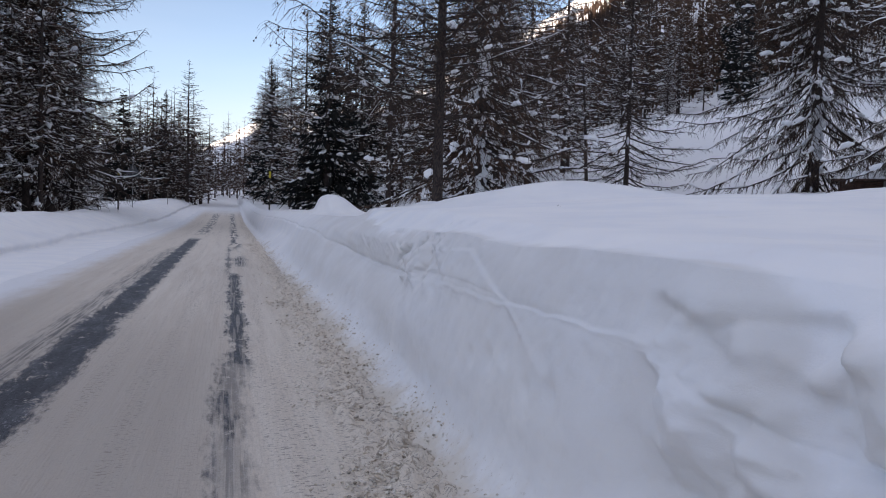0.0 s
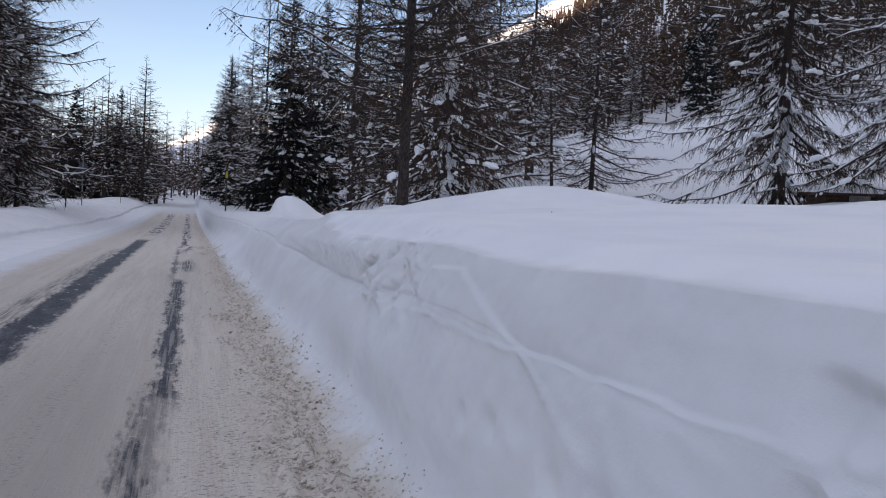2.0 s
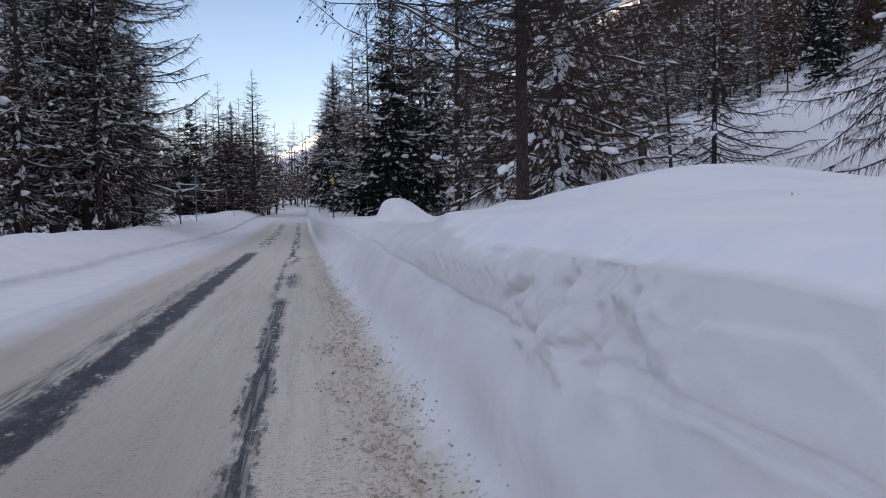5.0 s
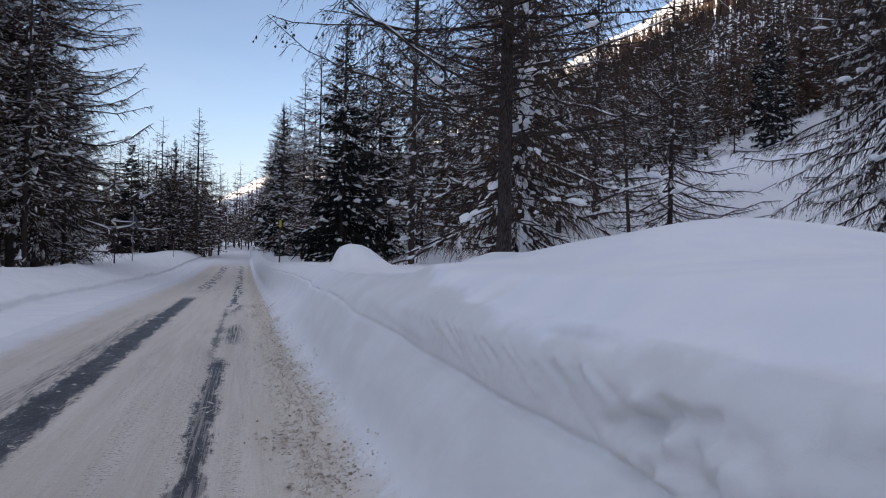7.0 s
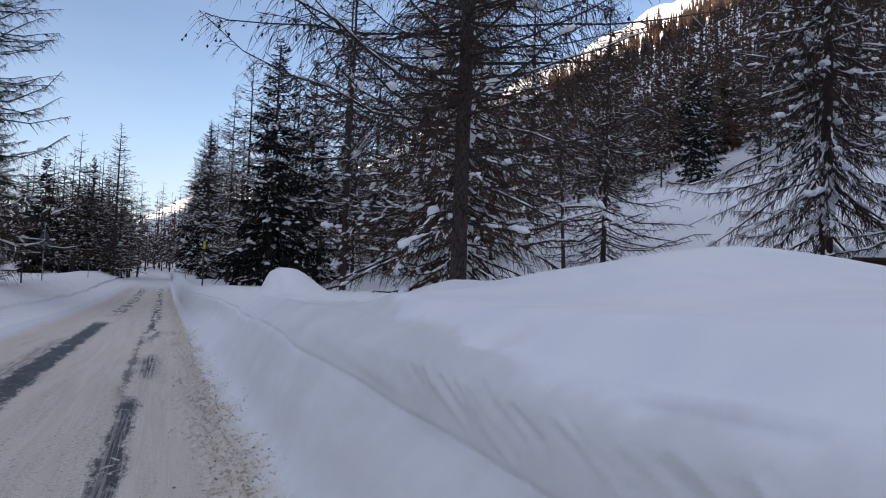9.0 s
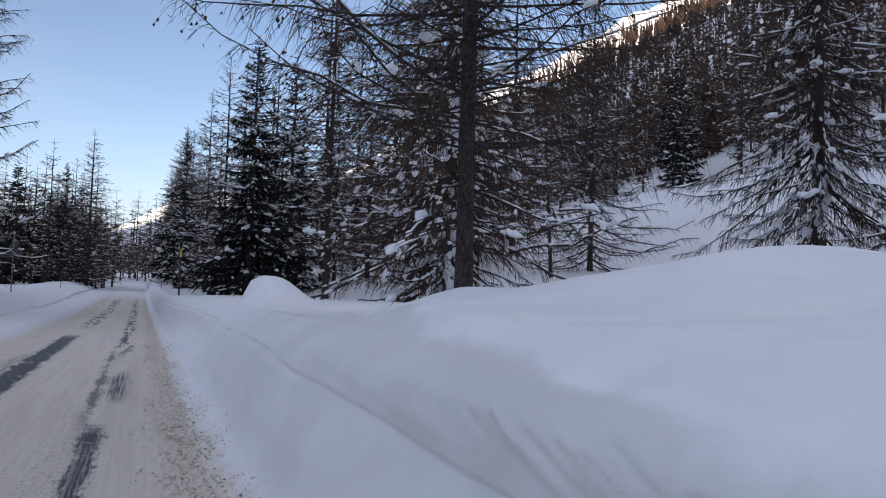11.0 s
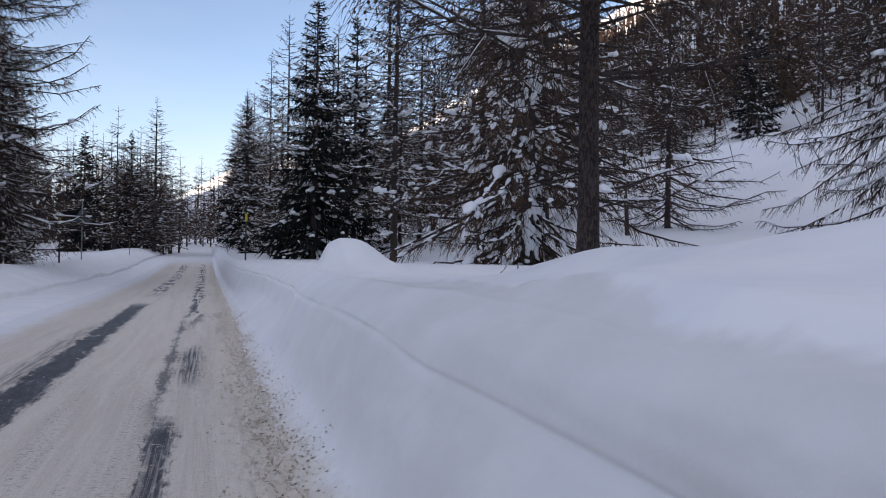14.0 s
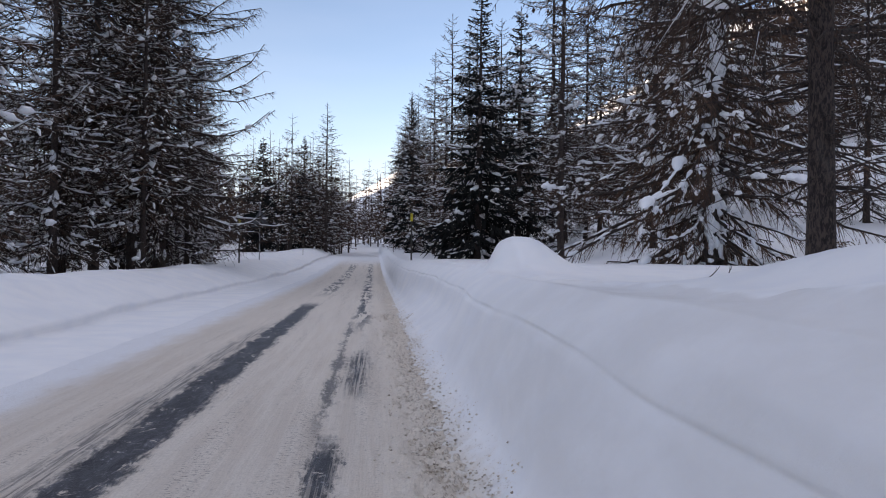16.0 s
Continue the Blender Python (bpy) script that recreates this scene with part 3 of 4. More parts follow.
# undercuts, and scratches that fan down towards the road
lines = lines - ridge(7.0, 1.08, 6.36, 1.10, 0.025, 0.025) - ridge(6.26, 0.86, 5.6, 1.0, 0.03, 0.03) - ridge(5.2, 1.03, 4.86, 1.05, 0.05, 0.03)
scr = np.random.default_rng(5)
for k in range(26):
    y0, z0, ln = 6.25 + 2.7 * scr.random(), scr.uniform(0.94, 1.05), scr.uniform(0.2, 0.5)
    lines = lines + ridge(y0, z0, y0 - ln, z0 - ln * scr.uniform(0.27, 0.42), 0.017, scr.choice([-0.008, 0.006, 0.009]))
lines = lines + ridge(11.6, 1.0, 9.0, 0.87, 0.05, 0.012)
lines = lines - 0.028 * np.exp(-(((BZ - road_z(BY) - crease - 0.01) / 0.024) ** 2)) * (1 - 0.8 * sheer) * (0.40 + 1.0 * vnoise(BY * 1.4, BY * 0 + 2, 58))
for k in range(5):
    lines = lines - lump(3.0 - 0.26 * k, 0.56 + 0.05 * (k % 3), 0.06, 0.05, 0.016)
BX = BX - wall * (dent + lines)
BZ = BZ + step(U, 2.6, 1.4) * step(U, 0.0, 0.8) * ((fbm(BX * 11, BY * 8, 32, 3) - 0.44) * 0.07 + (fbm(BX * 26, BY * 22, 34, 2) - 0.44) * 0.025)
sink = step(over, 8.0, 10.4)
BZ = BZ - 1.2 * sink
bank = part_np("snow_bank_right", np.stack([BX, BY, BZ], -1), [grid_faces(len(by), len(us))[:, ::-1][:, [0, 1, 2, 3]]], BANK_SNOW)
tagged(bank, "high ploughed bank of snow with a steep creased wall beside the road", "snow bank", kind="structure")

# left snow bank: a low shelf, a small step and a rounded crest
ly = graded([(-6, 0.4), (8, 0.15), (45, 0.25), (80, 1), (140, 3)])
lu = np.linspace(0, 8, 90)
LU, LY = np.meshgrid(lu, ly)
wav = lambda s, a, q: (vnoise(LY * q, LY * 0 + s, 70 + s) - 0.5) * a
lx = np.stack([-3.2 + LY * 0, -3.9 + wav(1, .2, .3), -5.10 + wav(2, .25, .25), -5.17 + wav(2, .25, .25), -5.85 + wav(3, .3, .3), -6.7 + wav(4, .4, .25), -7.6 + LY * 0, -9.5 + LY * 0, -13 + LY * 0], -1)
lz = np.stack([-0.06 + LY * 0, 0.03 + LY * 0, 0.06 + wav(5, .04, .5), 0.27 + wav(6, .08, .5), 0.50 + wav(7, .12, .5), 0.76 + wav(8, .14, .35), 0.82 + wav(9, .16, .3), 0.66 + wav(1, .2, .3), 0.15 + LY * 0], -1)
seg = np.clip(LU.astype(int), 0, 7)
f = LU - seg
def spline8(c):
    p0, p1, p2, p3 = (take(c, np.clip(seg + d, 0, 8)) for d in (-1, 0, 1, 2))
    m1, m2 = (p2 - p0) * 0.35, (p3 - p1) * 0.35
    return (2 * f**3 - 3 * f**2 + 1) * p1 + (f**3 - 2 * f**2 + f) * m1 + (3 * f**2 - 2 * f**3) * p2 + (f**3 - f**2) * m2
LX, LZ = spline8(lx), spline8(lz) + road_z(LY)
LZ = LZ + step(LU, 2, 3.5) * ((fbm(LX * 1.3, LY * 0.8, 81) - 0.47) * 0.12 + (fbm(LX * 5, LY * 4, 83, 3) - 0.44) * 0.03)
bank_left = part_np("snow_bank_left", np.stack([LX, LY, LZ], -1), [grid_faces(len(ly), len(lu))], SNOW)
tagged(bank_left, "low rounded bank of clean ploughed snow along the road", "snow bank", kind="structure")


# ---- trees ----
def crown(rng, H, h0, rmax, n, droop=0.25, lift=0.25, k=7, top_up=0.5, shape=0.8, wobble=0.06, ragged=0.2, low=0.9):
    """Limb lines of a conifer: places (n, k, 3) and lengths."""
    rel = np.sort(rng.random(n)) ** low
    z = h0 + (H - h0) * rel
    az = np.arange(n) * 2.39996 + rng.normal(0, 0.5, n)
    prof = np.minimum(1, 0.72 + rel * 1.8) * (1 - rel) ** shape + 0.03
    L = rmax * prof * np.clip(rng.normal(0.9, ragged, n), 0.25, 1.3) + 0.12
    s = np.linspace(0, 1, k)
    a = -droop * (1 - rel) + top_up * rel ** 1.5 + rng.normal(0, 0.10 + 0.9 * max(0.0, ragged - 0.2), n)
    b = lift * (1 - 0.5 * rel) + rng.normal(0, 0.05, n)
    out = L[:, None] * s
    zz = z[:, None] + L[:, None] * (a[:, None] * s + b[:, None] * s ** 2.2)
    bend = np.cumsum(rng.normal(0, wobble, (n, k)), 1) * s
    ang = az[:, None] + bend
    P = np.stack([np.cos(ang) * out, np.sin(ang) * out, zz + rng.normal(0, 0.02, (n, k)) * L[:, None] * s], -1)
    return P, L, rel


def along(P, i, s):
    """Places at s (0 to 1) on the lines i, and the way of the line there."""
    k = P.shape[1]
    q = np.clip(s * (k - 1), 0, k - 1.001)
    j = q.astype(int)
    fr = (q - j)[:, None]
    a, b = P[i, j], P[i, j + 1]
    d = b - a
    return a + d * fr, d / (np.linalg.norm(d, axis=1, keepdims=True) + 1e-9)


def twigs_on(rng, P, L, per, length, spread=0.8, hang=0.3, k=3, s0=0.12, rise=-0.08, most=9.0):
    n = len(P)
    count = np.maximum(2, (per * np.clip(L / L.max(), 0.25, 1)).astype(int))
    i = np.repeat(np.arange(n), count)
    s = s0 + (1 - s0) * rng.random(len(i)) ** 0.85
    at, way = along(P, i, s)
    side = np.cross(way, (0, 0, 1.0))
    side /= np.linalg.norm(side, axis=1, keepdims=True) + 1e-9
    sign = rng.choice([-1.0, 1.0], len(i))[:, None]
    go = way * rng.uniform(0.2, 0.9, (len(i), 1)) + side * sign * rng.uniform(0.1, 1.0, (len(i), 1)) * spread
    go[:, 2] += rng.normal(rise, 0.35, len(i))
    go /= np.linalg.norm(go, axis=1, keepdims=True)
    ln = np.minimum(length * L[i], most) * (1.05 - 0.6 * s) * rng.uniform(0.35, 1.15, len(i))
    t = np.linspace(0, 1, k)
    Q = at[:, None] + go[:, None] * (ln[:, None] * t)[..., None]
    Q[:, :, 2] -= hang * ln[:, None] * t ** 2
    return Q, ln


def snow_on(rng, P, L, count, size, reach=0.35, k=5, sides=6, H=0.0):
    """Clumps of snow caught on limbs: short, bumpy and uneven. reach: half their greatest length in metres."""
    w = L * (np.clip(1.15 - P[:, 0, 2] / H, 0.05, 1) ** 1.3 if H else 1.0)
    i = rng.choice(len(P), count, p=w / w.sum())
    s = rng.uniform(0.05, 0.95, count)
    half = rng.uniform(0.25, 1.0, count) ** 1.5 * reach / L[i]
    t = np.linspace(-1, 1, k)
    pts = np.stack([along(P, i, np.clip(s + half * tt, 0.02, 0.98))[0] for tt in t], 1)
    r = size * (0.3 + 1.0 * rng.random(count) ** 2)[:, None] * np.sqrt(np.clip(1 - t ** 2, 0.06, 1)) * rng.uniform(0.75, 1.15, (count, k))
    r = np.minimum(r, (half * L[i] * 0.8)[:, None] + 0.02)
    pts = pts + rng.normal(0, 0.10, pts.shape) * r[..., None]
    pts[:, :, 2] += r * 0.6
    v, q = tubes(pts, r, sides)
    off = v.reshape(count, k, sides, 3) - pts[:, :, None]
    off = off * rng.uniform(0.55, 1.35, (count, k, sides, 1)) * (1.2, 1.2, 0.75)
    return (pts[:, :, None] + off).reshape(-1, 3), q


def snow_lines(rng, P, L, share, size, k=8, sides=3):
    """Broken lines of snow along the upper side of the limbs."""
    pick = np.flatnonzero(rng.random(len(P)) < share)
    n = len(pick)
    a = rng.uniform(0.04, 0.35, n)
    b = rng.uniform(0.55, 0.97, n)
    t = np.linspace(0, 1, k)
    pts = np.stack([along(P, pick, a + (b - a) * tt)[0] for tt in t], 1)
    r = (size[pick] if np.ndim(size) else size * np.ones(n))[:, None] * rng.uniform(0.5, 1.2, (n, 1)) * np.where(rng.random((n, k)) < 0.45, 0.10, rng.uniform(0.5, 1.25, (n, k)))
    r[:, 0] = r[:, -1] = 0.004
    pts[:, :, 2] += 0.012 + 0.004 * L[pick][:, None] * (1 - t) + r * 0.45
    return tubes(pts, r, sides)


def snow_dust(rng, Q, ln, share, size):
    """Thin snow on single twigs."""
    pick = Q[rng.random(len(Q)) < share][:, [0, -1]].copy()
    pick[:, 1] = pick[:, 0] + (pick[:, 1] - pick[:, 0]) * rng.uniform(0.4, 0.95, (len(pick), 1))
    pick[:, :, 2] += size * 0.9
    return spikes(pick, size * rng.uniform(0.7, 1.4, len(pick)))


def trunk_line(rng, H, k, lean=0.02):
    z = np.linspace(-0.6, H, k)
    x = np.cumsum(rng.normal(0, lean, k)) * 0.4
    y = np.cumsum(rng.normal(0, lean, k)) * 0.4
    x, y = x - np.interp(0.3, z, x), y - np.interp(0.3, z, y)
    return np.stack([x, y, z], -1)


def tree(name, seed, H, h0, rmax, limbs, per, r0, label, category, kind="larch", twig_len=0.32, sub=0, snow=150, snow_size=0.09,
         droop=0.25, lift=0.25, top_up=0.22, shape=0.8, twig_r=0.010, twig_mat=None, hang=0.3, stubs=0, tier=0, group="", snow_trunk=0, single=False, cones=0, limb_r=1.0, ragged=0.2, lined=0.75, line_r=0.035, dusted=0.22, reach=0.35, low=0.9, clumps=0, columns=()):
    """A conifer at the origin. tier: 0 near, 1 middle, 2 far. single: each limb a part of its own."""
    rng = np.random.default_rng(seed)
    sides, tk, lk, qk, nk, ns = ((10, 26, 7, 3, 7, 7), (6, 8, 4, 2, 4, 4), (5, 5, 3, 2, 3, 4))[tier]
    qk = 2 if sub <= 2 else qk
    base = thing(name, (0, 0, 0), label, category, group)
    line = trunk_line(rng, H, tk)
    rr = r0 * (1 - np.clip(line[:, 2], 0, H) / H) ** 0.85 + 0.012
    rr *= 1 + 0.35 * np.exp(-np.clip(line[:, 2] + 0.3, 0, None) / 0.35)
    tv, tq = tubes(line[None], rr[None], sides)
    if tier == 0:
        tv = tv + (fbm(np.arctan2(tv[:, 1], tv[:, 0]) * 3, tv[:, 2] * 2.5, seed)[:, None] - 0.47) * 0.12 * r0 * np.sign(tv) * (1, 1, 0)
    part_np("trunk", tv, [tq], BARK, base)
    P, L, rel = crown(rng, H * 0.985, h0, rmax, limbs, droop, lift, lk, top_up, shape, ragged=ragged, low=low)
    shift = np.stack([np.interp(P[:, 0, 2], line[:, 2], line[:, j]) for j in (0, 1)], -1)
    P[:, :, :2] += shift[:, None]
    s = np.linspace(0, 1, lk)
    R = limb_r * (0.0095 * L + 0.008)[:, None] * (1 - 0.8 * s) + twig_r * 0.3
    limb_mat = BARK if kind == "larch" else TWIG
    if single:
        for a in range(limbs):
            part_np("limb", *(lambda v, q: (v, [q]))(*tubes(P[a:a + 1], R[a:a + 1], 5)), limb_mat, base)
    pieces = [] if single else [tubes(P, R, 4 if tier == 0 else 3)]
    if stubs:
        zz, aa = rng.uniform(0.8, h0 + 2, stubs), rng.uniform(0, 6.28, stubs)
        ll = rng.uniform(0.3, 1.5, stubs)
        tt = np.linspace(0, 1, 4)
        S = np.stack([np.cos(aa)[:, None] * ll[:, None] * tt, np.sin(aa)[:, None] * ll[:, None] * tt, zz[:, None] - 0.25 * ll[:, None] * tt ** 1.5], -1)
        S[:, 1:] += rng.normal(0, 0.04, (stubs, 3, 3))
        pieces.append(tubes(S, (0.014 * (1 - 0.8 * tt))[None].repeat(stubs, 0), 3))
    if pieces:
        lv, lf = gather(pieces)
        part_np("dead_brushwood" if single else "branchwork", lv, lf, limb_mat, base, kind="stuff")
    Q, ln = twigs_on(rng, P, L, per, twig_len, hang=hang, k=qk, most=0.9 if kind == "larch" else 1.4)
    t = np.linspace(1, 0.2, qk)
    girth = twig_r * np.clip(ln / 0.5, 0.6, 1.4)
    pieces = [spikes(Q, girth * 1.25) if qk == 2 else tubes(Q, girth[:, None] * t[None], 3)]
    if sub:
        Q2, ln2 = twigs_on(rng, Q, ln, sub, 0.5, spread=0.9, hang=0.5, k=2)
        Q2 = Q2[ln2 > 0.05]
        pieces.append(spikes(Q2, twig_r * 0.85))
    if cones:
        pick = Q[rng.choice(len(Q), cones)]
        at = pick[:, 1] + (pick[:, 2] - pick[:, 1]) * rng.random((cones, 1)) - (0, 0, 0.02)
        part_np("cone_cluster", *scatter_lumps(rng, at, rng.uniform(0.016, 0.028, cones), 1.3), BARK, base, "small dark cones on the twigs", True, "stuff")
    qv, qf = gather(pieces)
    if kind == "larch":
        part_np("brushwood", qv, qf, twig_mat or TWIG, base, "fine bare twigs", False, "stuff")
    else:
        part_np("foliage", qv, qf, NEEDLE, base, "dark green needles", False, "stuff")
    if snow:
        pieces = [snow_on(rng, P, L, snow, snow_size, reach, nk, ns, H), snow_lines(rng, P, L, lined, line_r * np.clip(1.45 - 1.3 * rel, 0.25, 1), (14, 10, 3)[tier], 4 if tier == 0 else 3)]
        pieces.append(snow_dust(rng, Q, ln, dusted, twig_r * 0.9))
        if snow_trunk:
            zz = rng.uniform(1.0, H * 0.75, snow_trunk)
            aa = rng.uniform(0, 6.28, snow_trunk)
            c = np.stack([np.interp(zz, line[:, 2], line[:, 0]), np.interp(zz, line[:, 2], line[:, 1]), zz], -1)
            rad = np.interp(zz, line[:, 2], rr)
            c[:, 0] += np.cos(aa) * rad
            c[:, 1] += np.sin(aa) * rad
            tt = np.linspace(-1, 1, 5)
            hh = rng.uniform(0.08, 0.3, snow_trunk)
            S = c[:, None] + np.stack([0 * hh[:, None] * tt, 0 * hh[:, None] * tt, hh[:, None] * tt], -1)
            pieces.append(tubes(S, rng.uniform(0.05, 0.13, snow_trunk)[:, None] * np.sqrt(np.clip(1.05 - tt ** 2, 0.02, 1)), 6))
        if clumps:
            pieces.append(snow_on(rng, Q[:, ::len(Q[0]) - 1] if tier else Q, ln, clumps, snow_size * 0.5, 0.16, 3 if tier else 5, 4 if tier else 5, H))
        for z0, z1, r, count in columns:
            zz, aa = rng.uniform(z0, z1, count), rng.normal(-2.0, 0.9, count)
            tr = np.interp(zz, line[:, 2], rr) + r * rng.uniform(0.0, 0.7, count)
            at = np.stack([np.interp(zz, line[:, 2], line[:, 0]) + tr * np.cos(aa), np.interp(zz, line[:, 2], line[:, 1]) + tr * np.sin(aa), zz], -1)
            hh = r * rng.uniform(0.7, 1.6, count)
            tt = np.linspace(-1, 1, 6)
            S = at[:, None] + np.stack([0 * tt, 0 * tt, tt], -1)[None] * hh[:, None, None] + rng.normal(0, 0.07 * r, (count, 6, 3))
            pieces.append(tubes(S, r * rng.uniform(0.5, 1.0, count)[:, None] * np.sqrt(np.clip(1.04 - tt ** 2, 0.02, 1)) * rng.uniform(0.7, 1.2, (count, 6)), 7))
        sv, sf = gather(pieces)
        part_np("snow_load", sv, sf, SNOW, base, "clumps of snow lying on the branches", kind="stuff")
    return base


def stand(ob, x, y, turn=0.0, scale=1.0, sink=0.25, copy=False, z=None, lean=(0, 0)):
    gz = float(ground_z(np.array([x * 1.0]), np.array([y * 1.0]))[0]) if z is None else z
    m = pose(x, y, gz - sink, lean[0], lean[1], turn) @ Matrix.Scale(scale, 4)
    if copy:
        return copy_thing(ob, m)
    ob.matrix_basis = m
    return ob


# trees that stand out, one by one
stand(tree("larch_tree", 1, 17, 2.1, 4.8, 150, 66, 0.104, "tall larch with thick scaly trunk behind the snow bank", "tree", sub=5, snow=34, snow_size=0.12, reach=0.16,
           droop=-0.10, lift=0.20, twig_r=0.0062, stubs=110, hang=0.8, snow_trunk=0, single=True, cones=1500, limb_r=0.42, lined=0.08, line_r=0.014, dusted=0.03, low=1.45, clumps=0), 4.05, 15.6, 20, z=1.45)
stand(tree("larch_tree", 2, 16, 0.3, 5.2, 290, 76, 0.24, "dense brown larch with heavily snow-laden drooping branches", "tree", sub=2, snow=520, snow_size=0.15, reach=0.30,
           droop=0.75, lift=0.35, hang=0.7, twig_mat=TWIG_BROWN, twig_r=0.011, twig_len=0.38, shape=0.65, ragged=0.3, snow_trunk=30, lined=0.5, line_r=0.055, dusted=0.10, clumps=600,
           columns=((5.4, 7.9, 0.17, 50), (0.6, 3.4, 0.14, 44))), 10.0, 31.5, 50)
broad_larch = stand(tree("larch_tree", 3, 24, 0.5, 6.4, 300, 110, 0.30, "broad larch with low drooping snow-covered limbs", "tree", sub=2, snow=560, snow_size=0.15, reach=0.32,
           droop=1.05, lift=0.40, twig_r=0.012, twig_len=0.42, hang=0.8, shape=0.6, ragged=0.3, limb_r=0.65, snow_trunk=26, single=True, lined=0.85, line_r=0.06, dusted=0.10, clumps=500, columns=((1.5, 4.5, 0.24, 20),)), 28.0, 33.0, 10)
stand(broad_larch, 27.4, 24.2, 215, 0.85, copy=True)
stand(tree("larch_tree", 4, 18, 0.2, 5.6, 260, 56, 0.17, "young larch with open horizontal branches standing on the snow slope", "tree", sub=2, snow=90, snow_size=0.13,
           droop=0.55, lift=0.45, twig_r=0.012, snow_trunk=12, limb_r=0.75, lined=0.8, line_r=0.042, dusted=0.12, clumps=150), 25.9, 48.6, 75)
stand(tree("larch_tree", 5, 11, 1.2, 2.0, 70, 26, 0.11, "slim leaning larch with short branches", "tree", snow=40, snow_size=0.09, twig_r=0.016), 21.6, 45.6, 0, lean=(0, -4))
stand(tree("spruce_tree", 6, 15.3, 0.4, 2.7, 200, 54, 0.18, "dark green spruce with snow on drooping branches", "tree", "spruce", sub=0, snow=240, snow_size=0.14, reach=0.4, clumps=160,
           droop=0.5, lift=0.2, top_up=0.3, twig_r=0.045, twig_len=0.45, shape=0.75, hang=0.5, lined=0.35, line_r=0.06, dusted=0.05), 5.7, 51, 0)
stand(tree("spruce_tree", 7, 14.6, 0.5, 2.3, 190, 50, 0.18, "tall dark spruce with patches of snow on the branches", "tree", "spruce", sub=0, snow=250, snow_size=0.135, reach=0.4, clumps=160,
           droop=0.45, lift=0.2, top_up=0.3, twig_r=0.043, twig_len=0.45, shape=0.75, hang=0.5, lined=0.35, line_r=0.06, dusted=0.06), 8.3, 53.5, 120)
stand(tree("larch_tree", 8, 18, 1.2, 3.0, 140, 40, 0.15, "slender larch with bare crown above snowy lower branches", "tree", sub=1, snow=130, snow_size=0.11, twig_r=0.013, line_r=0.038, lined=0.75, clumps=150), 8.4, 43.5, 30)
stand(tree("larch_tree", 9, 23, 1.8, 7.2, 320, 100, 0.30, "large larch with long curved bare branches beside the road", "tree", sub=1, snow=380, snow_size=0.105, reach=0.32, shape=0.62,
           droop=0.78, lift=0.55, top_up=0.05, twig_r=0.011, stubs=30, snow_trunk=14, single=True, limb_r=0.8, lined=0.8, line_r=0.042, dusted=0.16, hang=0.5, ragged=0.12, clumps=500, columns=((3.0, 4.6, 0.10, 10),)), -9.9, 47.5, 200)
stand(tree("larch_tree", 10, 21, 2.2, 5.0, 210, 60, 0.23, "tall larch with snow plastered on its trunk", "tree", sub=1, snow=300, snow_size=0.10, reach=0.32,
           droop=0.72, lift=0.5, top_up=0.1, twig_r=0.013, stubs=40, snow_trunk=24, limb_r=0.8, lined=0.85, line_r=0.045, dusted=0.2, ragged=0.12, clumps=400, columns=((1.5, 5.0, 0.11, 18),)), -11.0, 47.0, 80)
stand(tree("larch_tree", 11, 19.5, 1.5, 4.8, 220, 40, 0.22, "lone larch with thin open crown beside the road", "tree", sub=0, snow=40, snow_size=0.14,
           droop=0.1, lift=0.1, top_up=0.25, twig_r=0.019, shape=0.9, tier=1, line_r=0.05), -5.7, 107, 10)
stand(tree("spruce_tree", 12, 15.5, 0.3, 3.2, 170, 60, 0.2, "small dense dark spruce by the road sign", "tree", "spruce", snow=60, snow_size=0.18,
           droop=0.35, lift=0.15, top_up=0.3, twig_r=0.075, twig_len=0.45, shape=0.8, hang=0.4, tier=1, lined=0.3, dusted=0.03), -14.6, 116, 0)

# repeated trees of the forest edge
mids = [tree("larch_tree", 20 + i, h, c, r, 150, 34, 0.14, "bare grey-brown larch with snow on its branches", "tree", sub=0, snow=130, snow_size=0.125, reach=0.30, droop=0.6, lift=0.45, clumps=320, limb_r=0.8,
             twig_r=0.015, tier=1, shape=0.66, twig_mat=TWIG_BROWN if i % 2 == 0 else None, group="forest larches", stubs=8, twig_len=0.42, snow_trunk=6, lined=0.85, line_r=0.052, dusted=0.34, ragged=0.14) for i, (h, c, r) in enumerate([(17, 1.8, 3.3), (15, 1.2, 3.0), (19, 2.4, 3.5), (13, 1.0, 2.8)])]
darks = [tree("spruce_tree", 30 + i, h, 0.5, r, 110, 30, 0.16, "dark spruce with snow on its branches", "tree", "spruce", snow=110, snow_size=0.19, clumps=60, droop=0.4, lift=0.2,
              top_up=0.3, twig_r=0.065, twig_len=0.45, tier=1, group="forest spruces", hang=0.4, lined=0.3, line_r=0.06, dusted=0.05) for i, (h, r) in enumerate([(15, 2.5), (12, 2.3)])]
fars = [tree("larch_tree", 40 + i, h, 1.7, r, 70, 18, 0.14, "distant bare larch with snow on its branches", "tree", twig_mat=TWIG_BROWN, snow=66, snow_size=0.22, droop=0.3, lift=0.25,
             limb_r=0.7, twig_r=0.040, tier=2, shape=0.62, group="distant larches", twig_len=0.45, lined=0.7, line_r=0.06, dusted=0.20) for i, (h, r) in enumerate([(16, 3.0), (13, 2.6), (18, 3.2)])]

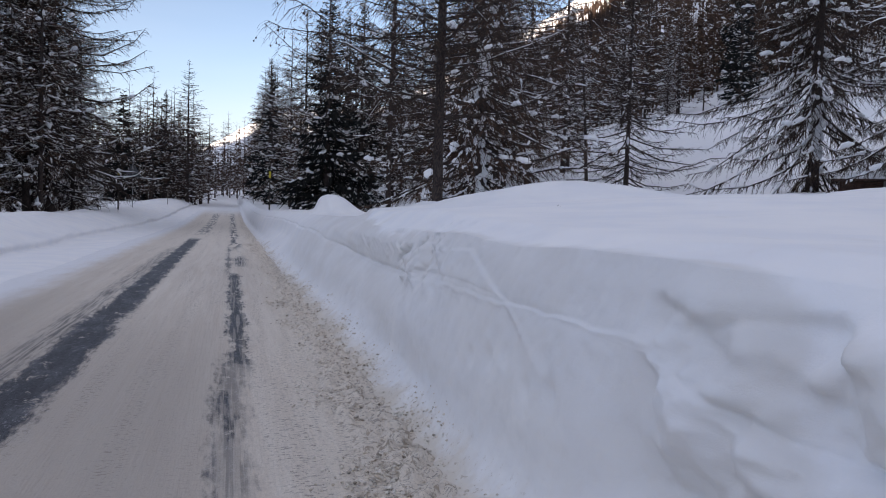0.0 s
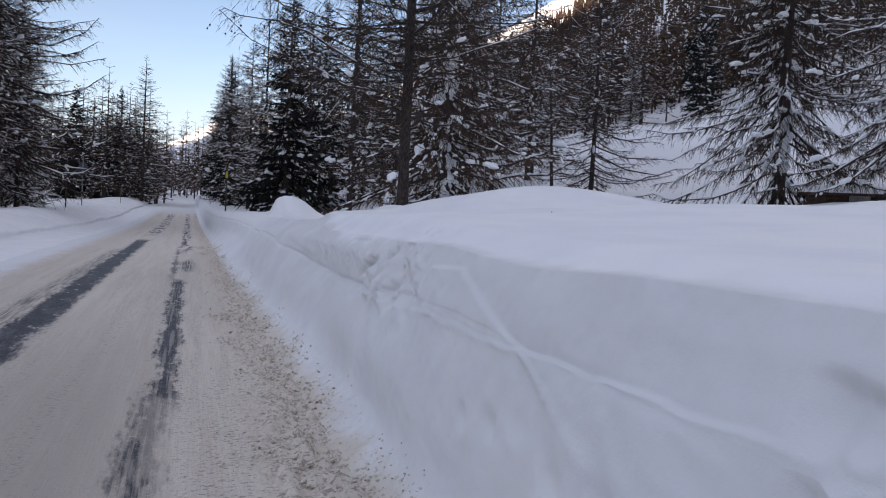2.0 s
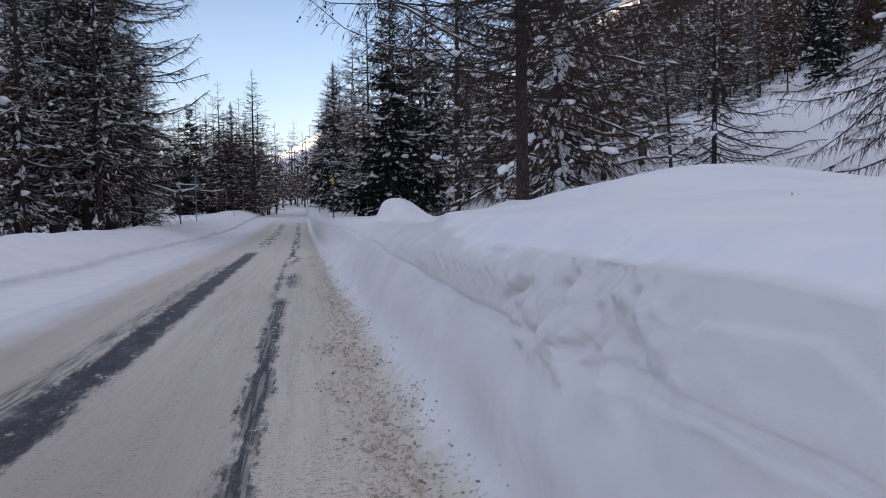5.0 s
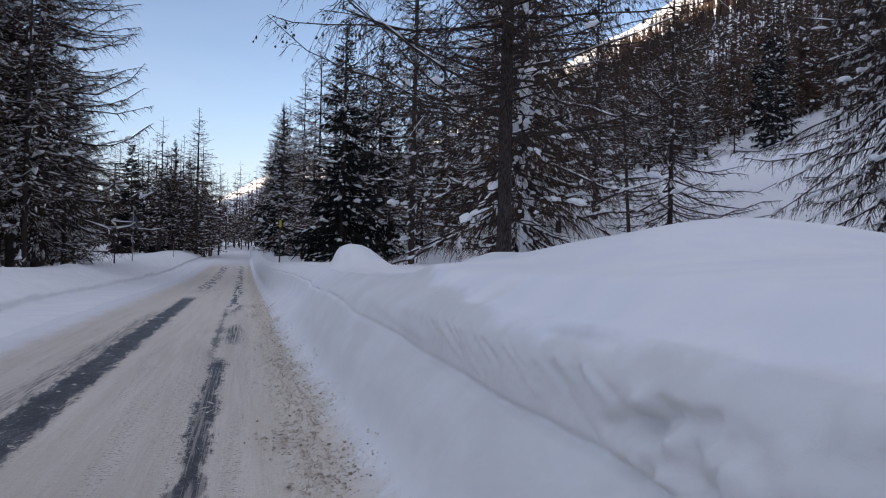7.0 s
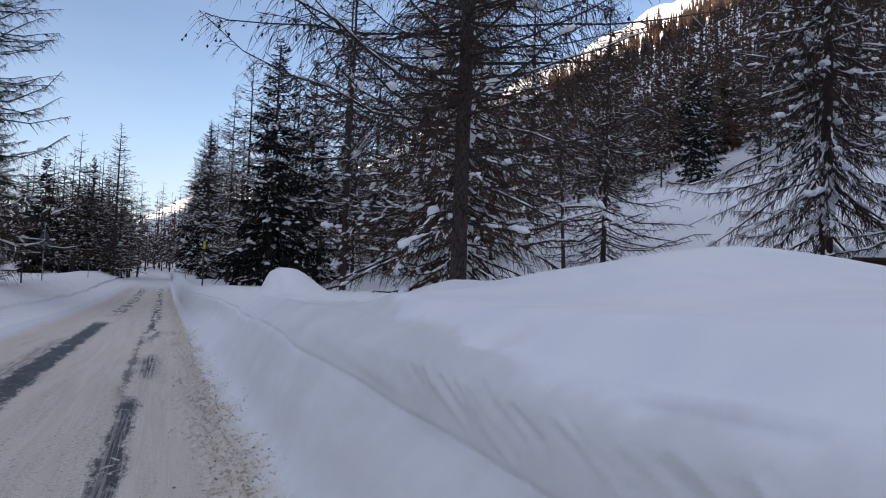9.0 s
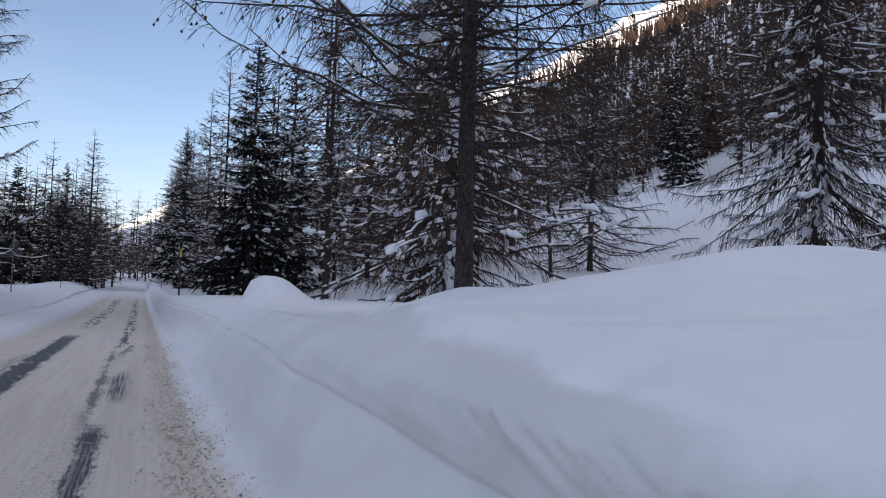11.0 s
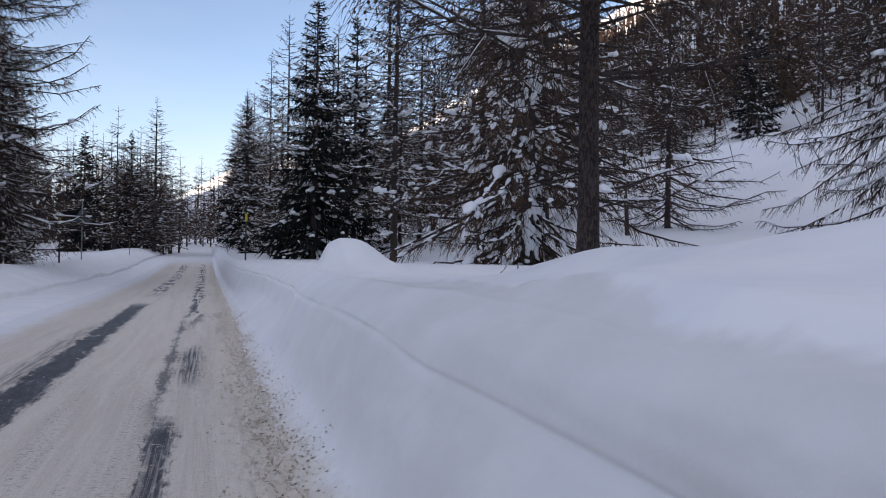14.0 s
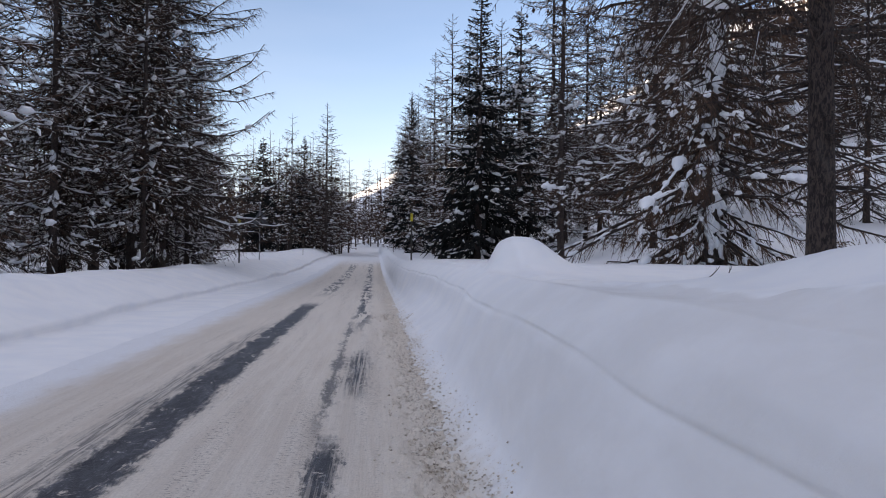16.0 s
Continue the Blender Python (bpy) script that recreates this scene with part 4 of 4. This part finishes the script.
rng = np.random.default_rng(77)
row = [  # right edge of the road, then the left edge: kind, place, scale
    ("m", 5.2, 61, 1.15), ("d", 3.3, 74, 1.12), ("m", 4.6, 68, 1.0), ("m", 6.6, 64, 0.95), ("m", 3.6, 84, 0.95), ("m", 5.5, 80, 0.95),
    ("m", 3.9, 95, 0.9), ("m", 9.8, 58, 1.05), ("m", 12.8, 44, 0.9), ("m", 15.5, 49, 1.05), ("m", 17.5, 58, 1.1),
    ("m", 7.3, 72, 1.0), ("d", 9.5, 70, 1.0), ("m", 7.0, 90, 0.95), ("m", 18.5, 66, 1.0), ("m", 14, 68, 1.1), ("m", 21, 60, 1.0),
    ("m", -12.6, 42, 1.15), ("m", -9.8, 44.5, 1.1), ("m", -9.6, 54.5, 1.1), ("m", -12.2, 45.5, 1.2), ("m", -9.2, 50, 1.0), ("m", -14, 46, 1.2), ("m", -16, 40, 1.1), ("m", -13.6, 36, 1.0), ("m", -18, 36, 1.15), ("m", -11.5, 55, 1.0),
    ("m", -16, 52, 1.2), ("m", -20, 44, 1.1), ("m", -14.0, 62, 1.0), ("m", -18, 60, 1.1), ("m", -13, 70, 0.8), ("m", -22, 54, 1.2), ("m", -24, 42, 1.1),
    ("m", -17, 31, 1.1), ("m", -20, 29, 1.0), ("m", -15.5, 74, 0.85), ("d", -19, 76, 0.8), ("m", -11.5, 62, 0.7),
    ("m", -12.5, 50.5, 1.1), ("m", -15, 57, 1.1), ("m", -17.5, 47, 1.15), ("m", -21, 38, 1.1), ("m", -24, 50, 1.2), ("m", -27, 46, 1.2), ("m", -12.5, 32.5, 0.9),
    ("m", -26, 36, 1.1), ("m", -30, 55, 1.2), ("m", -21, 66, 1.1), ("m", -26, 62, 1.2), ("m", -17, 68, 1.0), ("m", -10.8, 59, 0.85),
    ("m", 12.2, 62, 1.2), ("m", 8.6, 62, 1.2), ("m", 6.0, 58, 1.15), ("m", 15.5, 62, 1.2),
    ("m", 3.9, 104, 0.75), ("m", 5.0, 100, 0.95), ("d", 4.2, 88, 0.95), ("m", 6.3, 76, 1.2), ("m", 9.5, 82, 1.2), ("m", 11, 74, 1.2),
    ("d", -12.2, 113, 0.75), ("m", -9.0, 112, 0.75), ("d", -7.4, 117, 0.8), ("m", -15.5, 130, 0.95), ("m", -8.5, 133, 0.95), ("m", -5.5, 131, 0.85), ("d", -11.8, 134, 0.95), ("m", -18.5, 128, 0.95),
    ("d", 3.9, 92, 1.0), ("m", 4.0, 110, 1.1), ("m", 3.9, 118, 1.05), ("m", 3.4, 99, 1.15), ("m", 4.6, 112, 1.1),
    ("m", 20, 57, 1.15), ("m", 18, 53, 1.1),
    ("m", -8.4, 116, 0.8), ("m", -9.8, 118, 0.85), ("d", -11.2, 121, 0.9), ("m", -7.2, 124, 0.85), ("m", -10.6, 127, 0.9), ("m", -13, 128, 0.9), ("d", -6.4, 113, 0.7),
    ("m", -4.6, 120, 0.8), ("m", -17.5, 122, 0.85), ("m", -3.6, 128, 0.8),
    ("m", -7.6, 110, 0.95), ("d", -8.8, 112, 0.85), ("m", -10.2, 110, 0.95), ("m", -11.5, 116, 0.95), ("m", -6.5, 118, 0.8), ("d", -9.5, 122, 0.9), ("m", -4.9, 112, 0.55)]
row += [("m", 14.5, 62, 0.95), ("m", 11.9, 57, 1.0), ("m", 27, 62, 1.1), ("m", 30.5, 69, 1.15), ("m", 24, 66, 1.0), ("m", 28, 74, 1.0), ("m", 21.5, 56, 0.95), ("m", 32, 80, 1.0), ("m", 26, 80, 1.1)]
row += [("m", 36 + 2.1 * k, 93 + 4 * math.sin(k * 2.1), 0.85 + 0.1 * math.sin(k * 1.3)) for k in range(11)]
row += [("m", -13.5 + 0.75 * k, 118 + 8 * math.sin(k * 2.7), 0.85 + 0.06 * math.sin(k * 1.9)) for k in range(13)]
row += [("d", 54.5, 77, 0.75), ("d", 57, 81, 0.85), ("d", 60, 86, 0.8), ("d", 63, 90, 0.9)]
row += [("m", 3.6 + 0.9 * (k % 4), 86 + 3.4 * k, 1.0 + 0.05 * (k % 3)) for k in range(14)]
row += [("m", -9.5 + 1.3 * k, 156 + 9 * math.sin(k * 2.3), 0.72 + 0.10 * math.sin(k * 1.7)) for k in range(17)]
row += [("m", -8.0 + 1.2 * k, 172 + 6 * math.sin(k * 1.9), 0.78 + 0.1 * math.sin(k * 2.9)) for k in range(15)]
first = {}
for i, (k, x, y, s) in enumerate(row):
    s = s * (1.04 if x < -6 and 108 < y < 140 else 1.0)
    pool = (mids if y < 108 else fars) if k == "m" else darks
    ob = pool[i % len(pool)]
    used = first.setdefault(ob.name, False)
    first[ob.name] = True
    used = used or pool is fars
    tall = 1.25 if (x > 12 and y < 85) or x < -11 and y < 80 else 1.1 if 8.4 < x <= 12 and y < 85 else 0.86 if 4.5 < x <= 8.4 and y < 85 else 1.0
    stand(ob, x, y, rng.uniform(0, 360), s * tall * rng.uniform(0.95, 1.05), copy=used)


def clearing(x, y):
    """The open snow slope to the right."""
    return 23 < x < 54 + 6 * math.sin(y * 0.11) and y < 92 and x > 0.40 * y - 2


spots = []
while len(spots) < 150:
    x, y = rng.uniform(-60, 110), rng.uniform(60, 190)
    b = math.degrees(math.atan2(x, y))
    if -9 - max(0, 105 - y) * 0.12 < x < 3.2 + max(0, y - 100) * 0.02 and y < 135 or clearing(x, y) or (x < 0 and y < 78) or (-0.165 * (y - 9) - 1.5 < x < 0 and y < 135) or not -28 < b < 52:
        continue
    if (-16 < x < -5 and 80 < y < 106) or any((x - p) ** 2 + (y - q) ** 2 < 9 for p, q in spots) or (0 < x < 24 and y < 66):
        continue
    spots.append((x, y))
while len(spots) < 270:
    x, y = rng.uniform(50, 100), rng.uniform(38, 125)
    if not clearing(x, y) and x > 0.4 * y and not any((x - p) ** 2 + (y - q) ** 2 < 6 for p, q in spots):
        spots.append((x, y))
while len(spots) < 305:
    x, y = rng.uniform(-58, -17), rng.uniform(42, 112)
    if x < -0.165 * (y - 9) - 2 and math.degrees(math.atan2(-x, y)) < 40 and not any((x - p) ** 2 + (y - q) ** 2 < 7 for p, q in spots):
        spots.append((x, y))
order = sorted(range(len(spots)), key=lambda i: math.hypot(*spots[i]))
for k, i in enumerate(order[:140]):
    stand(fars[k % 3], *spots[i], rng.uniform(0, 360), rng.uniform(0.7, 1.1), copy=k >= 3)


def joined_trees(places):
    """Farther trees of the same kinds, joined."""
    heap = {"wood": [], "snow": []}
    for k, (x, y) in enumerate(places):
        m = pose(x, y, float(ground_z(np.array([x]), np.array([y]))[0]) - 0.25, 0, 0, rng.uniform(0, 360)) @ Matrix.Scale(rng.uniform(0.7, 1.1), 4)
        m = np.array(m)
        for o in fars[k % 3].children:
            me = o.data
            v = np.empty(len(me.vertices) * 3, np.float32)
            me.vertices.foreach_get("co", v)
            v = v.reshape(-1, 3) @ m[:3, :3].T + m[:3, 3]
            idx = np.empty(len(me.loops), np.int32)
            me.loops.foreach_get("vertex_index", idx)
            sizes = np.empty(len(me.polygons), np.int32)
            me.polygons.foreach_get("loop_total", sizes)
            starts = np.concatenate([[0], np.cumsum(sizes)[:-1]])
            three = idx[(starts[sizes == 3][:, None] + np.arange(3))] if (sizes == 3).any() else np.zeros((0, 3), np.int32)
            four = idx[(starts[sizes == 4][:, None] + np.arange(4))] if (sizes == 4).any() else np.zeros((0, 4), np.int32)
            heap["snow" if o.name.startswith("snow") else "wood"].append((v, three, four))
    for key, mat, label in (("wood", TWIG_BROWN, "leafless larch wood on the slope behind the clearing"), ("snow", SNOW, "snow on the branches of the distant larch wood")):
        verts, faces, base = [], [], 0
        for v, three, four in heap[key]:
            verts.append(v)
            faces += [three + base, four + base]
            base += len(v)
        tagged(part_np("slope_wood" if key == "wood" else "slope_wood_snow", np.concatenate(verts), faces, mat, None, smooth=False), label, "woods", kind="stuff")


joined_trees([spots[i] for i in order[140:]])


# woods on the far slopes, beyond counting
def far_woods(count):
    trees = []
    while len(trees) < count:
        d, b = 130 + 440 * rng.random() ** 1.2, rng.uniform(-30, 56)
        x, y = d * math.sin(radians(b)), d * math.cos(radians(b))
        if fbm(np.array([x * 0.02]), np.array([y * 0.02]), 91)[0] < 0.33 or (-25 < x < 14 and y < 210):
            continue
        trees.append((x, y))
    xy = np.array(trees)
    z = ground_z(xy[:, 0], xy[:, 1])
    keep = z < 60 + 0.42 * np.clip(xy[:, 0], 0, 400) + rng.normal(0, 14, count)
    xy, z = xy[keep], z[keep]
    n = len(xy)
    H = rng.uniform(9, 17, n)
    P = np.stack([np.stack([xy[:, 0], xy[:, 1], z - 0.5], -1), np.stack([xy[:, 0], xy[:, 1], z + H], -1)], 1)
    wood = [tubes(P, np.stack([H * 0.013, H * 0.002], -1), 3)]
    m = 16
    rel = np.sort(rng.random((n, m)), 1)
    az = rng.uniform(0, 6.28, (n, m))
    ln = H[:, None] * 0.18 * (1 - rel) ** 0.8 * rng.uniform(0.6, 1.1, (n, m)) + 0.2
    zz = z[:, None] + H[:, None] * (0.06 + 0.92 * rel)
    a = np.stack([np.broadcast_to(xy[:, :1], (n, m)), np.broadcast_to(xy[:, 1:], (n, m)), zz], -1)
    e = a + np.stack([np.cos(az) * ln, np.sin(az) * ln, -0.18 * ln], -1)
    Q = np.stack([a, e], 2).reshape(-1, 2, 3)
    wood.append(spikes(Q, 0.20 + 0.20 * ln.ravel()))
    v, fc = gather(wood)
    woods = part_np("far_woods", v, fc, TWIG_BROWN, None, smooth=False)
    tagged(woods, "brown leafless larch woods covering the mountain slopes", "woods", kind="stuff")
    pick = rng.random(len(Q)) < 0.085
    mid = Q[pick].mean(1) + (0, 0, 0.18)
    S = np.stack([mid - (0.55, 0.2, 0), mid, mid + (0.55, 0.2, 0)], 1)
    v, fc = tubes(S, np.array([[0.05, 0.22, 0.05]]).repeat(len(S), 0), 4)
    tagged(part_np("far_woods_snow", v, [fc], SNOW), "snow lying on the distant woods", "snow", kind="stuff")


far_woods(5000)


def high_woods(count):
    """Woods just below the sunlit crest, each tree a few spikes."""
    d, b = rng.uniform(520, 800, count), np.radians(rng.uniform(20, 58, count))
    x, y = d * np.sin(b), d * np.cos(b)
    z = ground_z(x, y)
    keep = (z / d < 0.06 + 0.0078 * np.degrees(b) + rng.normal(0, 0.012, count)) & (fbm(x * 0.02, y * 0.02, 95) > 0.36)
    x, y, z = x[keep], y[keep], z[keep]
    n = len(x)
    H = rng.uniform(9, 16, n)
    a = np.stack([x, y, z - 0.5], -1)
    P = np.stack([a, a + np.stack([0 * H, 0 * H, H], -1)], 1)
    pieces = [spikes(P, 0.15 * H)]
    turn = rng.uniform(0, 6.28, (n, 4))
    rel = rng.uniform(0.1, 0.8, (n, 4))
    c = a[:, None] + np.stack([0 * rel, 0 * rel, rel * H[:, None]], -1)
    ln = (1 - rel) * 0.28 * H[:, None]
    e = c + np.stack([np.cos(turn) * ln, np.sin(turn) * ln, -0.2 * ln], -1)
    pieces.append(spikes(np.stack([c, e], 2).reshape(-1, 2, 3), 0.5))
    v, fc = gather(pieces)
    tagged(part_np("high_woods", v, fc, TWIG, None, smooth=False), "brown larch woods high on the mountainside", "woods", kind="stuff")


high_woods(4200)


# ---- slush crumbs along the right edge of the road ----
n_crumb = 17000
cy = 2.0 + 26 * rng.random(n_crumb) ** 1.3
cxx = 0.68 + rng.normal(0, 0.135, n_crumb) + (vnoise(cy * 1.1, cy * 0, 93) - 0.5) * 0.34
size = 0.003 + 0.014 * rng.random(n_crumb) ** 3.5
cxx = cxx + 0.25 * (rng.random(n_crumb) < 0.012)
nearest_row = np.clip(np.searchsorted(by, cy), 0, len(by) - 1)
low_wall = int(np.searchsorted(us, 3.0))
on_bank = np.array([np.interp(x, np.maximum.accumulate(BX[r, :low_wall]), BZ[r, :low_wall]) for x, r in zip(cxx, nearest_row)])
cz0 = np.maximum(on_bank * (cxx > 0.5), 0.008)
keep = (cz0 < 0.24) & (cxx > 0.15)
cxx, cy, cz0, size = cxx[keep], cy[keep], cz0[keep], size[keep]
big = (rng.random(len(size)) < 0.13) & (cxx < 0.86)
size[big] = rng.uniform(0.009, 0.020, big.sum())
lv, lf = scatter_lumps(rng, np.stack([cxx, cy, cz0 + size * 0.2], -1), size, 0.6)
tagged(part_np("slush_crumbs", lv, lf, SLUSH), "crumbs of sandy brown slush along the road edge", "slush", kind="stuff")


def box(bm, x0, x1, y0, y1, z0, z1, bevel=0.0):
    made = bmesh.ops.create_cube(bm, size=1, matrix=Matrix.Translation(((x0 + x1) / 2, (y0 + y1) / 2, (z0 + z1) / 2)) @ Matrix.Diagonal((x1 - x0, y1 - y0, z1 - z0, 1)))
    if bevel:
        edges = list({e for v in made["verts"] for e in v.link_edges})
        bmesh.ops.bevel(bm, geom=edges, offset=bevel, segments=2, affect="EDGES")


def rod(bm, z0, z1, r0, r1, sides=10, x=0.0, y=0.0):
    bmesh.ops.create_cone(bm, cap_ends=True, segments=sides, radius1=r0, radius2=r1, depth=z1 - z0, matrix=Matrix.Translation((x, y, (z0 + z1) / 2)))


def road_sign(x, y):
    base = thing("road_sign", (x, y, 0.5), "triangular road sign seen from its grey back, on a steel post", "road sign")
    bm = bmesh.new()
    rod(bm, -0.2, 4.15, 0.038, 0.038, 12)
    part("post", bm, STEEL, base)
    bm = bmesh.new()
    pts = []
    for k in range(3):
        a = radians(90 + 120 * k)
        for d in (-0.09, 0.0, 0.09):
            pts.append((0.66 * math.cos(a + d * 2.0) * (1 - abs(d)), 0.0, 0.66 * math.sin(a + d * 2.0) * (1 - abs(d))))
    face = bm.faces.new([bm.verts.new(p) for p in pts])
    out = bmesh.ops.extrude_face_region(bm, geom=[face])
    bmesh.ops.translate(bm, verts=[v for v in out["geom"] if isinstance(v, bmesh.types.BMVert)], vec=(0, 0.03, 0))
    bmesh.ops.translate(bm, verts=bm.verts, vec=(0, 0.05, 3.0))
    bmesh.ops.recalc_face_normals(bm, faces=bm.faces)
    plate = part("plate", bm, SIGN_BACK, base, "dull grey back of the triangular plate")
    for z in (2.78, 3.12):
        bm = bmesh.new()
        box(bm, -0.16, 0.16, 0.02, 0.06, z - 0.02, z + 0.02, 0.005)
        part("clamp", bm, STEEL, plate)
    bm = bmesh.new()
    bmesh.ops.create_icosphere(bm, subdivisions=2, radius=0.09, matrix=Matrix.Translation((0, 0, 4.17)) @ Matrix.Diagonal((1, 1, 0.8, 1)))
    part("snow_cap", bm, SNOW, base, "small cap of snow")


def snow_marker(x, y, z, top):
    base = thing("snow_marker", (x, y, z), "tall dark snow marker pole with a yellow band near the top", "marker pole", "snow markers")
    bm = bmesh.new()
    rod(bm, -0.6, top - 0.60, 0.045, 0.04, 10)
    part("pole", bm, POLE_DARK, base)
    bm = bmesh.new()
    rod(bm, top - 0.60, top - 0.2, 0.065, 0.065, 12)
    part("band", bm, POLE_YELLOW, base, "yellow band")
    bm = bmesh.new()
    rod(bm, top - 0.2, top, 0.045, 0.03, 10)
    part("tip", bm, POLE_DARK, base)


def stake(x, y, z, high):
    base = thing("snow_stake", (x, y, z), "thin grey wooden snow stake stuck in the bank", "stake", "snow stakes")
    bm = bmesh.new()
    rod(bm, -0.5, high - 0.25, 0.028, 0.024, 8)
    part("shaft", bm, POLE_WOOD, base)
    bm = bmesh.new()
    rod(bm, high - 0.25, high, 0.03, 0.024, 8)
    part("tip", bm, POLE_DARK, base, "dark tip")


road_sign(-7.15, 61.0)
snow_marker(2.06, 48.8, float(road_z(np.array([48.8]))[0]) + 1.15, 2.55)
snow_marker(-7.1, 53.0, 0.55, 3.1)
for x, y, h in ((1.9, 78, 1.7), (-6.4, 84, 1.6), (2.0, 103, 1.7), (-6.1, 112, 1.6), (1.7, 120, 1.8)):
    stake(x, y, float(road_z(np.array([y * 1.0]))[0]) + 0.8, h)


def hut(x, y, z, turn):
    """A low hut, half hidden by the drifts."""
    base = thing("hut", (x, y, z), "low red-brown board hut with a grey pier and snowy roof", "hut")
    base.rotation_euler = (0, 0, radians(turn))
    w, d, h = 4.6, 3.2, 1.9
    for k in range(14):
        bm = bmesh.new()
        z0 = k * h / 14
        box(bm, -w / 2, w / 2, -d / 2 - 0.015 * (k % 2), -d / 2 + 0.05, z0, z0 + h / 14 - 0.012, 0.004)
        part("board", bm, HUT_WOOD, base)
    for name, x0, x1, y0, y1 in (("side_wall", -w / 2, -w / 2 + 0.06, -d / 2 + 0.06, d / 2), ("side_wall", w / 2 - 0.06, w / 2, -d / 2 + 0.06, d / 2), ("back_wall", -w / 2 + 0.07, w / 2 - 0.07, d / 2 - 0.06, d / 2)):
        bm = bmesh.new()
        box(bm, x0, x1, y0, y1, -0.3, h, 0.01)
        part(name, bm, HUT_WOOD, base)
    bm = bmesh.new()
    box(bm, -0.5, 0.35, -d / 2 - 0.22, -d / 2 - 0.03, -0.3, h, 0.02)
    part("pier", bm, HUT_STONE, base, "grey concrete pier")
    bm = bmesh.new()
    box(bm, -w / 2 - 0.35, w / 2 + 0.35, -d / 2 - 0.45, d / 2 + 0.35, h + 0.005, h + 0.10, 0.02)
    part("roof", bm, HUT_WOOD, base)
    bm = bmesh.new()
    bmesh.ops.create_grid(bm, x_segments=24, y_segments=18, size=0.5)
    for v in bm.verts:
        ex, ey = 1 - (abs(v.co.x) * 2) ** 6, 1 - (abs(v.co.y) * 2) ** 6
        v.co = Vector((v.co.x * (w + 0.8), v.co.y * (d + 0.9), h + 0.10 + 0.42 * max(0, ex * ey) ** 0.5 + 0.05 * noise.noise(Vector((v.co.x * 6, v.co.y * 6, 3)))))
    part("roof_snow", bm, SNOW, base, "thick smooth layer of snow")


hut(30.3, 30.3, 1.5, -40)


# small twigs poking out of the bank
def bank_twig(x, y, bend, size, rise=0.35):
    z = float(bank_top(np.array([x]), np.array([y]))[0])
    base = thing("twig", (x, y, z), "small dark bent twig poking out of the snow", "twig", "twigs in the snow")
    a = np.linspace(0, 1, 9)
    line = np.stack([size * np.sin(a * bend) / bend, 0 * a, size * (1 - np.cos(a * bend)) / bend + size * rise * a - 0.02], -1)
    v, q = tubes(line[None], (0.006 * (1 - 0.6 * a))[None], 5)
    part_np("stem", v, [q], TWIG, base)
    mid = line[5]
    side = np.stack([mid, mid + (size * 0.15, 0.02, size * 0.12), mid + (size * 0.22, 0.03, size * 0.3)])
    v, q = tubes(side[None], np.array([[0.004, 0.003, 0.001]]), 4)
    part_np("side_shoot", v, [q], TWIG, base)


bank_twig(3.63, 14.5, 3.6, 0.20)
bank_twig(3.0, 15.6, 0.8, 0.16)
bank_twig(2.5, 5.6, 0.35, 0.10, 0.12)
bank_twig(3.3, 15.9, 2.0, 0.15)
